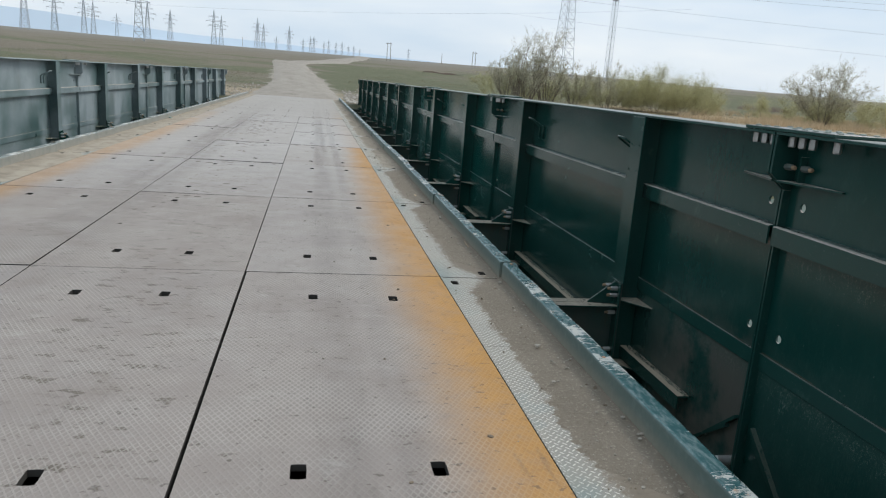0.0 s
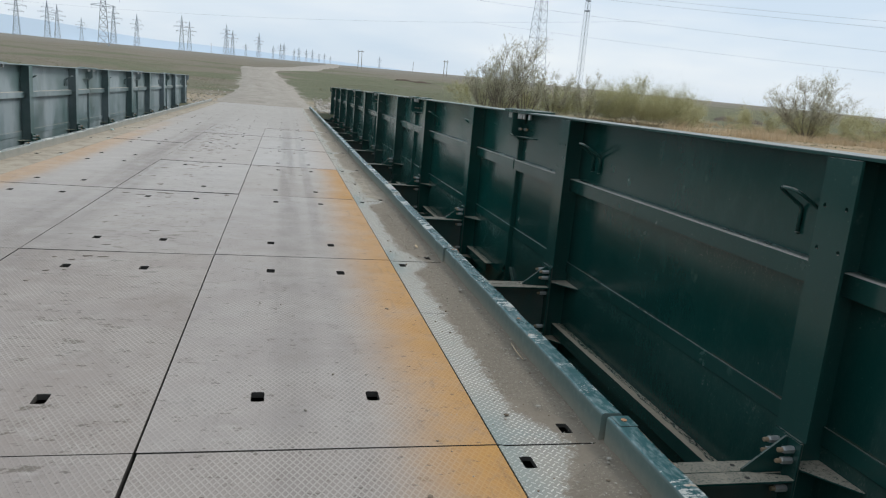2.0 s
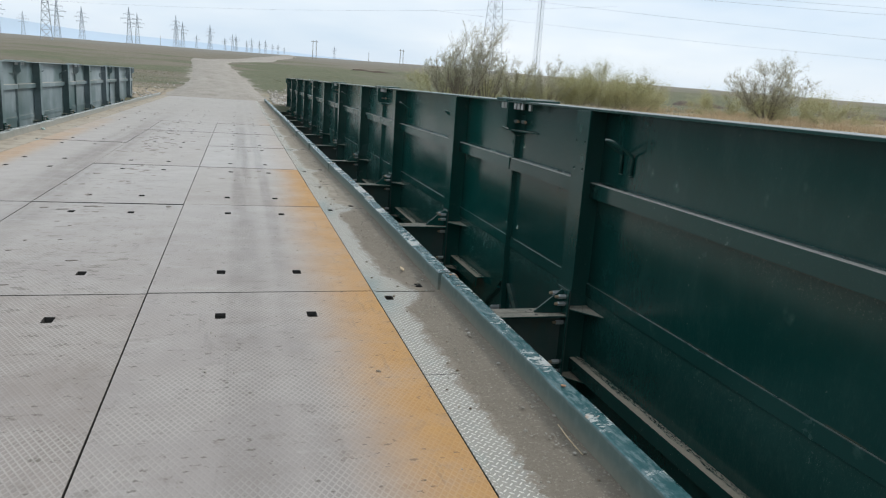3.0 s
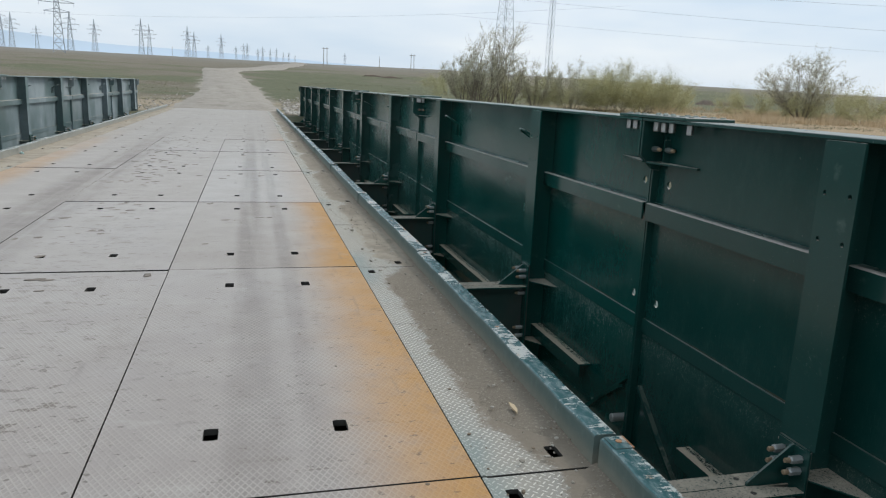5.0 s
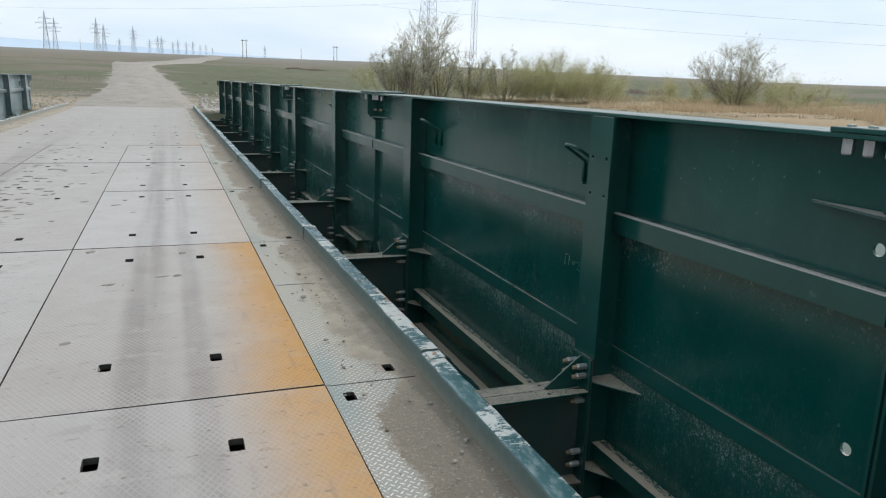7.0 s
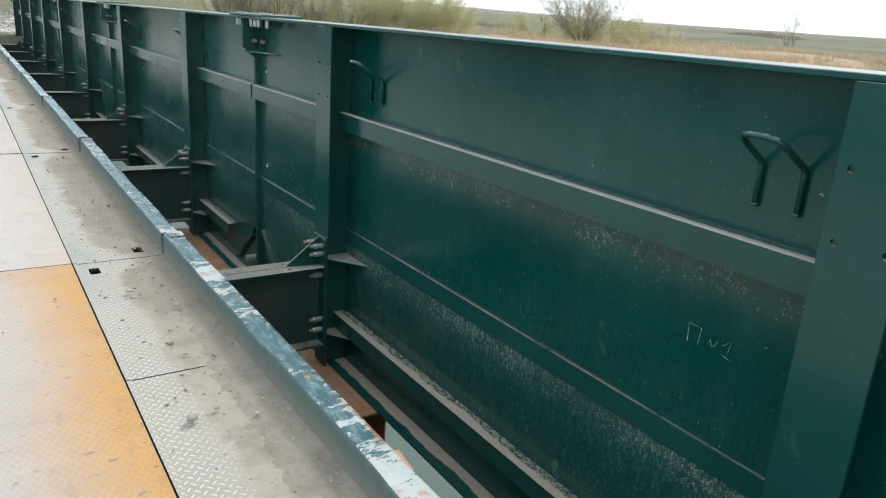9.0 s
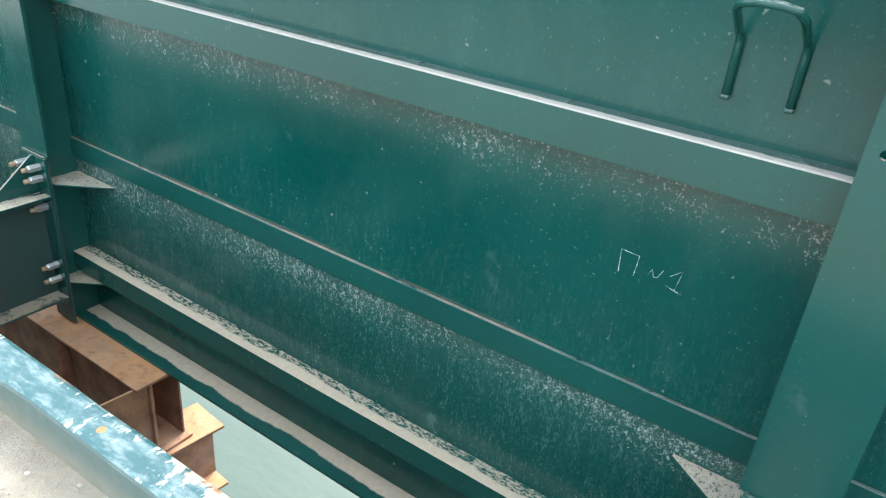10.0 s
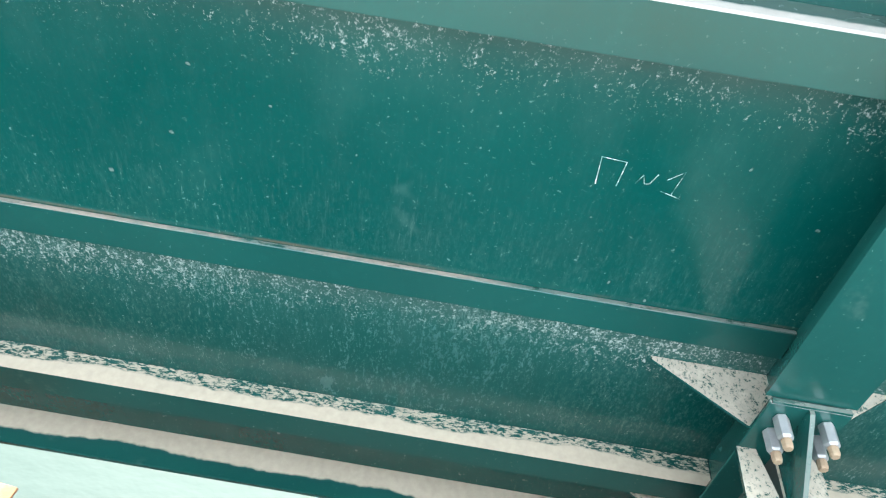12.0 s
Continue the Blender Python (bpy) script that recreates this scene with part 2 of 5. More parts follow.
    k.bump(k.math("ADD", k.mul(k.noise(1.8, 2), 0.6), k.mul(fine, 0.10)), 0.22, 0.02)
    return k.m


M_GREEN = green_paint("dark_green_paint", ledges=True, dust=(0.23, 0.32, 0.285))
M_BAR = green_paint("clean_green_paint", lying=0.22)
M_GUSSET = green_paint("speckled_green_paint", patchy=True)
M_WEB = green_paint("dark_green_spattered_paint", True)
GREY_FILM = (0.29, 0.34, 0.36)
M_GREEN_DUSTY = green_paint("dust_grey_green_paint", False, 0.5, dust=GREY_FILM)
M_WEB_DUSTY = green_paint("dust_grey_green_web_paint", True, 0.6, dust=GREY_FILM)


def grimy_paint():
    """Green paint under the deck, dulled by brown-black road grime."""
    k = Mat("grimy_dark_green_paint", 0.6, spec=0.35)
    c = k.mix(k.ramp(k.noise(1.7, 5, 0.6), 0.35, 0.65), (0.024, 0.058, 0.051), (0.056, 0.066, 0.060))
    c = k.mix(k.mul(k.ramp(k.noise(7, 5, 0.7, stretch=(1, 1, 0.4), shift=3), 0.5, 0.7), 0.6), c, (0.060, 0.053, 0.034))
    lie = k.mul(k.ramp(k.nz, 0.6, 0.9), k.ramp(k.noise(12, 5, 0.7), 0.36, 0.5))
    k.color(k.mix(lie, c, (0.30, 0.26, 0.20)))
    k.bump(k.noise(30, 4), 0.2, 0.004)
    return k.m


M_GRIME = grimy_paint()


def kerb_paint(name, dust=0.0):
    k = Mat(name, 0.45)
    c = k.mix(k.noise(3, 4), (0.020, 0.082, 0.090), (0.036, 0.118, 0.122))
    c = k.mix(k.ramp(k.noise(20, 5), 0.45, 0.75), c, (0.065, 0.145, 0.15))
    side = k.math("SUBTRACT", 1.0, k.ramp(k.nz, 0.3, 0.8))
    c = k.mix(k.mul(side, k.ramp(k.z, 0.10, 0.01, 0.30, 0.8)), c, k.mix(k.noise(25, 4), (0.20, 0.20, 0.16), (0.30, 0.28, 0.22)))
    ch = k.math("ADD", k.mul(k.noise(2.3, 3, shift=2), 0.62), k.mul(k.noise(26, 6, 0.75, stretch=(0.5, 1, 1)), 0.5))
    ch = k.math("ADD", ch, k.mul(k.noise(70, 4, 0.7, stretch=(0.3, 1, 1), shift=33), 0.24))
    ch = k.math("SUBTRACT", ch, 0.125)
    if dust:
        c = k.mix(k.ramp(k.noise(6, 5, 0.65, shift=8), 0.25, 0.7, dust * 0.6, dust), c, (0.36, 0.345, 0.31))
    ch = k.math("ADD", ch, k.math("ADD", k.mul(k.band(k.y, 6.9, 7.6, 10.0, 10.6), 0.018), k.mul(k.band(k.y, 6.9, 7.3, 8.2, 8.6), 0.02)))
    ch = k.math("ADD", ch, k.mul(k.band(k.x, 0.578, 0.594, 0.62, 0.63), 0.035))
    chip = k.mul(k.ramp(ch, 0.60, 0.625), k.ramp(k.nz, 0.5, 0.9))
    c = k.mix(chip, c, k.mix(k.ramp(k.noise(14, 5), 0.56, 0.72), (0.52, 0.53, 0.49), (0.46, 0.30, 0.19)))
    # top rubbed pale, with its grazing sky sheen painted into the same colour
    rub_sheen = k.mul(k.ramp(k.noise(30, 5, 0.7, stretch=(1, 0.35, 1), shift=13), 0.44, 0.66), k.ramp(k.nz, 0.3, 0.8))
    c = k.mix(k.mul(rub_sheen, 0.42), c, (0.34, 0.41, 0.41))
    rust = k.math("MAXIMUM", k.ramp(k.noise(4.2, 5, 0.7, shift=7), 0.73, 0.76), k.mul(k.band(k.x, 0.596, 0.602, 0.62, 0.64), k.ramp(k.noise(3.0, 5, 0.7, shift=15), 0.52, 0.6)))
    c = k.mix(rust, c, (0.34, 0.15, 0.06))
    k.color(c)
    k.rough(k.ramp(k.math("ADD", chip, side), 0, 1, 0.26, 0.7))
    k.bump(k.math("ADD", k.mul(chip, -1.0), k.mul(k.noise(7, 3), 0.8)), 0.35, 0.004)
    return k.m


M_KERB = kerb_paint("teal_kerb_paint")
M_KERB_DUSTY = kerb_paint("dusty_teal_kerb_paint", 0.75)


def deck_steel():
    k = Mat("dusty_tread_steel", 0.7)
    rib = k.diamonds(0.030, 0.052)
    rnd = k.random()
    base = k.mix(k.noise(0.8, 4), (0.20, 0.172, 0.155), (0.278, 0.242, 0.219))
    base = k.mix(k.mul(k.noise(9, 6, 0.7), 0.5), base, (0.33, 0.29, 0.256))
    base = k.mix(k.mul(k.ramp(rnd, 0.2, 0.8, 0.0, 0.62), k.ramp(k.y, 3.0, 11.0, 0.35, 1.0)), base, (0.385, 0.375, 0.37))
    # three newer, paler panels in the column beside the kerb
    newer = k.mul(k.band(k.y, 10.49, 10.51, 20.99, 21.01), k.ramp(k.x, -1.53, -1.52))
    base = k.mix(k.mul(newer, 0.62), base, (0.375, 0.368, 0.36))
    older = k.mul(k.band(k.y, 6.99, 7.01, 10.49, 10.51), k.ramp(k.x, -1.53, -1.52))
    base = k.mix(k.mul(older, 0.4), base, (0.25, 0.218, 0.19))
    # wheel lanes: darker, smoother strips along the deck
    sway = k.math("ADD", k.x, k.math("ADD", k.mul(k.noise(0.5, 3, stretch=(0.2, 1, 1), shift=6), 0.12), -0.06))
    lanes = k.math("MAXIMUM", k.math("MAXIMUM", k.band(sway, -1.06, -0.96, -0.82, -0.70), k.mul(k.band(sway, -0.69, -0.63, -0.57, -0.49), 0.75)), k.band(sway, -3.7, -3.3, -3.0, -2.6))
    lanes = k.mul(lanes, k.ramp(k.noise(2.0, 3, 0.5, stretch=(2.6, 0.10, 1)), 0.34, 0.58, 0.35, 1.0))
    base = k.mix(k.mul(lanes, k.ramp(k.y, 3.0, 10.0, 0.30, 0.5)), base, (0.16, 0.142, 0.13))
    # dried mud, drips and tyre scuffs
    mud = k.mul(k.ramp(k.noise(2.6, 6, 0.72, stretch=(1.0, 0.6, 1)), 0.55, 0.68), k.ramp(k.x, -1.9, -1.3, 1.0, 0.45))
    base = k.mix(k.mul(mud, 0.5), base, (0.18, 0.155, 0.13))
    scuff = k.ramp(k.noise(16, 4, 0.6, stretch=(1.0, 0.12, 1), shift=12), 0.60, 0.72)
    base = k.mix(k.mul(scuff, 0.30), base, (0.16, 0.145, 0.13))
    pale = k.ramp(k.noise(5, 5, 0.7, stretch=(0.6, 1.2, 1), shift=19), 0.58, 0.72)
    base = k.mix(k.mul(pale, 0.35), base, (0.42, 0.40, 0.37))
    clod = k.ramp(k.math("ADD", k.noise(8.5, 5, 0.62, stretch=(0.75, 1.5, 1), shift=4), k.mul(k.band(k.x, -2.9, -2.3, -1.9, -1.5), 0.055)), 0.645, 0.69)
    base = k.mix(k.mul(clod, k.ramp(k.x, -1.8, -1.4, 0.9, 0.6)), base, (0.13, 0.11, 0.09))
    blot = k.ramp(k.noise(9, 4, 0.55, stretch=(0.8, 1.2, 1), shift=29), 0.58, 0.70)
    base = k.mix(k.mul(blot, 0.32), base, (0.135, 0.118, 0.10))
    pit = k.ramp(k.noise(22, 3, 0.5, stretch=(0.8, 1.3, 1), shift=23), 0.65, 0.70)
    base = k.mix(k.mul(pit, 0.75), base, (0.10, 0.085, 0.07))
    # paler along the bridge from about y = 4 to 15, less in the lanes
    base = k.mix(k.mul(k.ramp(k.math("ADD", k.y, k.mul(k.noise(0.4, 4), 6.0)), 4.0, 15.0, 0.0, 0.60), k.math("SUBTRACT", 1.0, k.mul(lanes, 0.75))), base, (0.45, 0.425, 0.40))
    dash = k.ramp(k.math("ADD", k.noise(9, 5, 0.6, stretch=(0.55, 1.5, 1), shift=44), k.mul(k.band(sway, -3.0, -2.75, -2.35, -1.9), k.ramp(k.y, 2.0, 6.0, 0.04, 0.08))), 0.675, 0.72)
    base = k.mix(k.mul(dash, 0.5), base, (0.13, 0.112, 0.095))
    # ribs are rubbed brighter than the ground between them
    worn = k.ramp(k.noise(1.4, 5, 0.65, shift=11), 0.36, 0.62, 0.12, 1.0)
    base = k.mix(k.mul(k.mul(rib, worn), 0.6), base, (0.40, 0.375, 0.338))
    # orange rust dust along both outer edges
    wob = k.math("ADD", k.math("ADD", k.mul(k.noise(0.9, 3, 0.5, stretch=(0.3, 1, 1)), 0.18), k.mul(k.noise(11, 5, 0.7), 0.10)), k.ramp(k.y, 6.9, 8.5, -0.14, -0.21))
    edge = k.math("MAXIMUM", k.ramp(k.math("ADD", k.x, wob), -0.66, -0.06), k.mul(k.ramp(k.math("ADD", k.x, wob), -4.02, -4.43), k.ramp(k.y, 20.0, 27.0, 0.62, 0.25)))
    fade = k.math("SUBTRACT", k.ramp(k.y, 9.0, 30.0, 1.0, 0.50), k.mul(rnd, 0.25))
    patch = k.ramp(k.noise(3.2, 6, 0.7, shift=1), 0.28, 0.55, 0.72, 1.0)
    rust = k.mul(k.mul(k.mul(k.math("POWER", edge, 1.3), fade), patch), k.ramp(newer, 0, 1, 1.0, 0.26))
    orange = k.mix(k.noise(5, 6, 0.65), (0.40, 0.182, 0.026), (0.50, 0.255, 0.045))
    orange = k.mix(k.mul(rib, 0.35), orange, (0.51, 0.29, 0.08))
    orange = k.mix(k.mul(k.ramp(k.noise(14, 5, 0.7, shift=49), 0.52, 0.68), 0.45), orange, (0.29, 0.155, 0.055))
    orange = k.mix(k.math("MAXIMUM", k.mul(pit, 0.7), k.mul(scuff, 0.35)), orange, (0.17, 0.10, 0.05))
    base = k.mix(k.math("MINIMUM", k.mul(rust, 0.95), 0.93), base, orange)
    # road dust carried in over the far end
    carried = k.ramp(k.math("ADD", k.y, k.mul(k.noise(0.35, 5, 0.6, stretch=(0.6, 2.2, 1)), 16.0)), 20.0, 34.0, 0.0, 0.85)
    base = k.mix(carried, base, k.mix(k.noise(0.9, 5, stretch=(0.4, 1.6, 1)), (0.30, 0.275, 0.245), (0.40, 0.375, 0.345)))
    k.color(base)
    k.rough(k.ramp(k.noise(3, 3), 0.3, 0.7, 0.62, 0.85))
    k.bump(k.math("ADD", k.mul(rib, 0.7), k.math("ADD", k.mul(k.noise(60, 3), 0.25), k.mul(clod, 1.2))), 0.6, 0.003)
    return k.m


M_DECK = deck_steel()


def side_steel():
    k = Mat("worn_lentil_plate_steel", 0.55)
    bar = k.lentils(0.040)
    c = k.mix(k.noise(4, 5), (0.245, 0.235, 0.205), (0.335, 0.322, 0.285))
    c = k.mix(k.mul(k.ramp(k.noise(3.1, 4, shift=6), 0.56, 0.68), 0.35), c, (0.22, 0.28, 0.275))
    c = k.mix(k.mul(bar, 0.92), c, (0.70, 0.68, 0.61))
    out = k.math("SUBTRACT", k.math("ABSOLUTE", k.math("SUBTRACT", k.x, -2.2855)), 2.2855)
    # dirt thins out towards the roadway and at the plates' ends
    end = k.math("PINGPONG", k.y, 1.75)
    rest = k.mul(k.ramp(end, 0.15, 0.75, 1.0, 0.0), k.ramp(k.math("ADD", out, k.mul(k.noise(7, 5, 0.7, shift=21), 0.16)), 0.10, 0.26, 1.0, 0.0))
    c = k.mix(k.mul(rest, 0.5), c, (0.15, 0.235, 0.235))
    near = k.math("ADD", out, k.math("ADD", k.mul(k.noise(3.2, 6, 0.7), 0.26), k.mul(k.noise(26, 6, 0.75), 0.18)))
    near = k.math("ADD", near, k.ramp(k.x, -2.0, -3.0, 0.0, 0.22))
    near = k.math("SUBTRACT", near, k.ramp(end, 0.0, 0.45, 0.16, 0.0))
    near = k.math("ADD", near, k.math("SUBTRACT", k.mul(k.noise(90, 4, 0.7), 0.16), 0.08))
    heap = k.ramp(k.math("ADD", near, k.math("ADD", k.ramp(k.y, 6.4, 7.2, 0.035, 0.0), k.ramp(k.y, 9.5, 11.0, 0.0, 0.06))), 0.39, 0.47)
    dusted = k.ramp(k.math("ADD", k.noise(2.2, 6, 0.65), k.ramp(k.y, 6.8, 8.5, 0.0, 0.12)), 0.42, 0.62)
    dusted = k.mul(dusted, k.ramp(k.math("ADD", out, k.mul(k.noise(5, 5, 0.7, shift=9), 0.2)), 0.18, 0.34, 0.6, 1.0))
    c = k.mix(k.mul(dusted, k.math("MAXIMUM", k.ramp(k.y, 6.8, 8.5, 0.28, 0.75), k.ramp(k.x, -2.0, -3.0, 0.0, 0.8))), c, k.mix(k.noise(30, 5, 0.7), (0.32, 0.287, 0.228), (0.43, 0.387, 0.315)))
    c = k.mix(k.mul(k.ramp(k.noise(38, 4, 0.7, shift=8), 0.60, 0.70), 0.6), c, (0.20, 0.17, 0.13))
    pale = k.mix(k.noise(45, 5, 0.7, shift=3), (0.315, 0.275, 0.212), (0.43, 0.38, 0.30))
    brown = k.mix(k.noise(45, 5, 0.7), (0.17, 0.14, 0.106), (0.265, 0.226, 0.175))
    c = k.mix(heap, c, k.mix(k.mul(k.math("MAXIMUM", k.mul(k.ramp(k.y, 6.6, 7.6), k.ramp(k.y, 8.5, 10.5, 0.9, 0.4)), k.ramp(k.x, -2.0, -3.0)), k.ramp(k.noise(3.4, 5, 0.65, shift=8), 0.36, 0.56, 0.35, 1.0)), brown, pale))
    bar = k.mul(bar, k.math("SUBTRACT", 1.0, k.mul(k.math("MAXIMUM", heap, k.mul(dusted, 0.5)), 0.9)))
    k.color(c)
    k.rough(k.ramp(heap, 0, 1, 0.68, 0.95))
    k.bump(k.math("ADD", k.mul(bar, 0.9), k.mul(k.noise(50, 3), 0.3)), 0.8, 0.003)
    return k.m


M_SIDE = side_steel()


def soil(name, a, b, grain=60, pale=(0.5, 0.46, 0.38), thin=0.0):
    k = Mat(name, 0.95, spec=0.15)
    c = k.mix(k.noise(2.1, 5), a, b)
    c = k.mix(k.mul(k.ramp(k.noise(grain, 4, 0.7), 0.52, 0.72), 0.55), c, pale)
    c = k.mix(k.mul(k.ramp(k.noise(grain * 0.4, 4, 0.7, shift=3), 0.6, 0.75), 0.5), c, (0.12, 0.10, 0.08))
    if thin:
        c = k.mix(k.mul(k.mul(k.math("MAXIMUM", k.mul(k.ramp(k.y, 6.6, 7.8), k.ramp(k.y, 8.5, 10.5, 0.9, 0.4)), k.ramp(k.x, -2.0, -3.0)), thin), k.ramp(k.noise(3.4, 5, 0.65, shift=8), 0.36, 0.56, 0.35, 1.0)), c, k.mix(k.noise(18, 5, 0.7, shift=6), (0.32, 0.28, 0.22), (0.435, 0.385, 0.31)))
    k.color(c)
    k.bump(k.math("ADD", k.noise(grain, 5, 0.75), k.noise(grain * 0.2, 3)), 0.9, 0.012)
    return k.m


M_DIRT = soil("dry_road_dirt", (0.195, 0.165, 0.128), (0.285, 0.248, 0.198), thin=0.9)


def gravel_road():
    k = Mat("pale_gravel", 0.95, spec=0.15)
    c = k.mix(k.noise(0.5, 6, 0.65, stretch=(1.6, 0.35, 1)), (0.23, 0.205, 0.172), (0.42, 0.39, 0.345))
    c = k.mix(k.mul(k.ramp(k.noise(0.9, 6, 0.7, stretch=(1, 0.5, 1), shift=3), 0.52, 0.68), 0.6), c, (0.20, 0.175, 0.14))
    c = k.mix(k.mul(k.ramp(k.noise(7, 5, 0.75, shift=5), 0.56, 0.70), 0.7), c, (0.52, 0.49, 0.44))
    c = k.mix(k.mul(k.ramp(k.noise(5, 5, 0.75, shift=9), 0.58, 0.72), 0.6), c, (0.14, 0.12, 0.095))
    k.color(c)
    k.bump(k.math("ADD", k.noise(6, 6, 0.8), k.noise(1.1, 3)), 0.9, 0.05)
    return k.m


M_ROAD = gravel_road()


def stone():
    k = Mat("grey_stone", 0.9)
    c = k.mix(k.island(), (0.19, 0.17, 0.14), (0.50, 0.47, 0.42))
    k.color(k.mix(k.noise(30, 4), c, (0.30, 0.27, 0.22)))
    k.bump(k.noise(40, 4), 0.5, 0.01)
    return k.m


M_STONE = stone()


def rusty():
    k = Mat("rusted_steel", 0.85)
    c = k.mix(k.ramp(k.noise(6, 6, 0.65), 0.35, 0.65), (0.135, 0.062, 0.038), (0.27, 0.130, 0.070))
    up = k.ramp(k.nz, 0.5, 0.9)
    c = k.mix(k.mul(up, k.ramp(k.noise(4, 6, 0.7, shift=2), 0.30, 0.58, 0.35, 1.0)), c, (0.47, 0.22, 0.085))
    c = k.mix(k.mul(up, k.ramp(k.noise(7, 5, 0.7, shift=12), 0.38, 0.62, 0.08, 0.4)), c, (0.48, 0.35, 0.245))
    c = k.mix(k.mul(k.ramp(k.noise(3.2, 5, 0.65, shift=9), 0.48, 0.64), 0.3), c, (0.26, 0.21, 0.185))
    c = k.mix(k.mul(k.ramp(k.noise(24, 5), 0.55, 0.7), 0.4), c, (0.10, 0.05, 0.035))
    k.color(c)
    k.bump(k.noise(45, 5), 0.4, 0.004)
    return k.m


M_RUST = rusty()


def zinc():
    k = Mat("zinc_plated_steel", 0.42, 0.75)
    k.color(k.mix(k.noise(35, 4), (0.36, 0.37, 0.38), (0.56, 0.56, 0.54)))
    k.rough(k.ramp(k.noise(20, 3), 0.3, 0.7, 0.32, 0.6))
    return k.m


M_ZINC = zinc()
M_BRASS = Mat("rust_stained_bolt", 0.6, 0.3)
M_BRASS.color(M_BRASS.mix(M_BRASS.noise(60, 4), (0.24, 0.15, 0.09), (0.42, 0.33, 0.22)))
M_BRASS = M_BRASS.m
M_CHALK = Mat("white_chalk", 0.95)
M_CHALK.color(M_CHALK.mix(M_CHALK.ramp(M_CHALK.noise(120, 3), 0.42, 0.56), (0.62, 0.68, 0.65), (0.10, 0.24, 0.21)))
M_CHALK = M_CHALK.m
M_CHALK_FAINT = Mat("rubbed_chalk", 0.95)
M_CHALK_FAINT.color(M_CHALK_FAINT.mix(M_CHALK_FAINT.ramp(M_CHALK_FAINT.noise(90, 3), 0.44, 0.56), (0.30, 0.42, 0.38), (0.01, 0.085, 0.075)))
M_CHALK_FAINT = M_CHALK_FAINT.m


def water():
    k = Mat("milky_green_water", 0.5, spec=0.2)
    k.color(k.mix(k.noise(0.25, 3), (0.075, 0.108, 0.092), (0.098, 0.135, 0.113)))
    k.bump(k.math("ADD", k.noise(2.4, 4, stretch=(1, 0.45, 1)), k.mul(k.noise(9, 3, stretch=(1, 0.5, 1)), 0.4)), 0.3, 0.038)
    return k.m


M_WATER = water()


def field():
    k = Mat("spring_steppe_grass", 0.95, spec=0.1)
    brown = k.mix(k.noise(0.09, 5), (0.165, 0.145, 0.112), (0.225, 0.20, 0.158))
    green = k.mix(k.noise(0.5, 4), (0.100, 0.120, 0.068), (0.145, 0.160, 0.095))
    far = k.ramp(k.y, 60.0, 320.0, -0.06, 0.08)
    by_road = k.mul(k.band(k.x, -3.0, 4.0, 22.0, 45.0), k.band(k.y, 50.0, 62.0, 130.0, 200.0))
    g = k.math("ADD", k.math("SUBTRACT", k.noise(0.035, 5, 0.62, stretch=(0.6, 1, 1)), far), k.ramp(k.x, 55.0, 80.0, 0.0, 0.05))
    g = k.ramp(k.math("ADD", g, k.mul(by_road, 0.08)), 0.475, 0.60)
    c = k.mix(k.mul(g, 0.75), brown, green)
    c = k.mix(k.mul(k.ramp(k.noise(0.6, 6, 0.7), 0.52, 0.7), 0.45), c, (0.25, 0.215, 0.15))
    c = k.mix(k.mul(k.ramp(k.noise(3.0, 5, 0.7), 0.5, 0.75), 0.45), c, (0.07, 0.072, 0.042))
    # the far plain is greyed and paled: distance haze put into the colour
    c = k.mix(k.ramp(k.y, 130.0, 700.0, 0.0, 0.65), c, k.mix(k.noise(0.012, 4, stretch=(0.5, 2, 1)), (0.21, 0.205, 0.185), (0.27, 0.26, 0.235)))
    bare = k.mul(k.band(k.y, 38, 41, 50, 66), k.band(k.x, -24, -9, 6, 14))
    bare = k.mul(bare, k.ramp(k.noise(0.25, 5, shift=2), 0.35, 0.55))
    c = k.mix(bare, c, (0.34, 0.285, 0.21))
    # gravel strewn beside the road
    off = k.math("ABSOLUTE", k.math("ADD", k.math("ADD", k.x, 2.2), k.mul(k.math("MAXIMUM", k.math("SUBTRACT", k.y, 62.0), 0.0), 0.043)))
    off = k.math("ADD", off, k.math("ADD", k.mul(k.noise(0.16, 6, 0.7, shift=61), 6.0), k.mul(k.noise(0.9, 6, 0.75, shift=63), 3.2)))
    verge = k.mul(k.ramp(off, 6.9, 7.9, 1.0, 0.0), k.band(k.y, 36.0, 40.0, 150.0, 172.0))
    # bed of dry reeds on the far bank
    r2 = k.math("SQRT", k.math("ADD", k.mul(k.x, k.x), k.mul(k.y, k.y)))
    r2 = k.math("ADD", r2, k.mul(k.math("SUBTRACT", k.noise(0.12, 5, 0.6, shift=67), 0.5), 26.0))
    bed = k.mul(k.band(r2, 46.0, 52.0, 74.0, 82.0), k.ramp(k.x, 22.0, 34.0))
    c = k.mix(k.mul(bed, 0.85), c, k.mix(k.noise(0.7, 5, 0.7), (0.36, 0.265, 0.165), (0.48, 0.37, 0.24)))
    c = k.mix(verge, c, k.mix(k.noise(2.0, 5, 0.7), (0.27, 0.245, 0.205), (0.42, 0.39, 0.34)))
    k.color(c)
    k.bump(k.noise(2.5, 6, 0.75), 0.8, 0.2)
    return k.m


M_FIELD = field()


def plain(name, a, b, scale, rough=0.8, isl=False, metal=0.0):
    k = Mat(name, rough, metal)
    c = k.mix(k.noise(scale, 4), a, b)
    if isl:
        c = k.mix(k.mul(k.island(), 0.6), c, tuple(v * 1.5 for v in b))
    k.color(c)
    return k.m


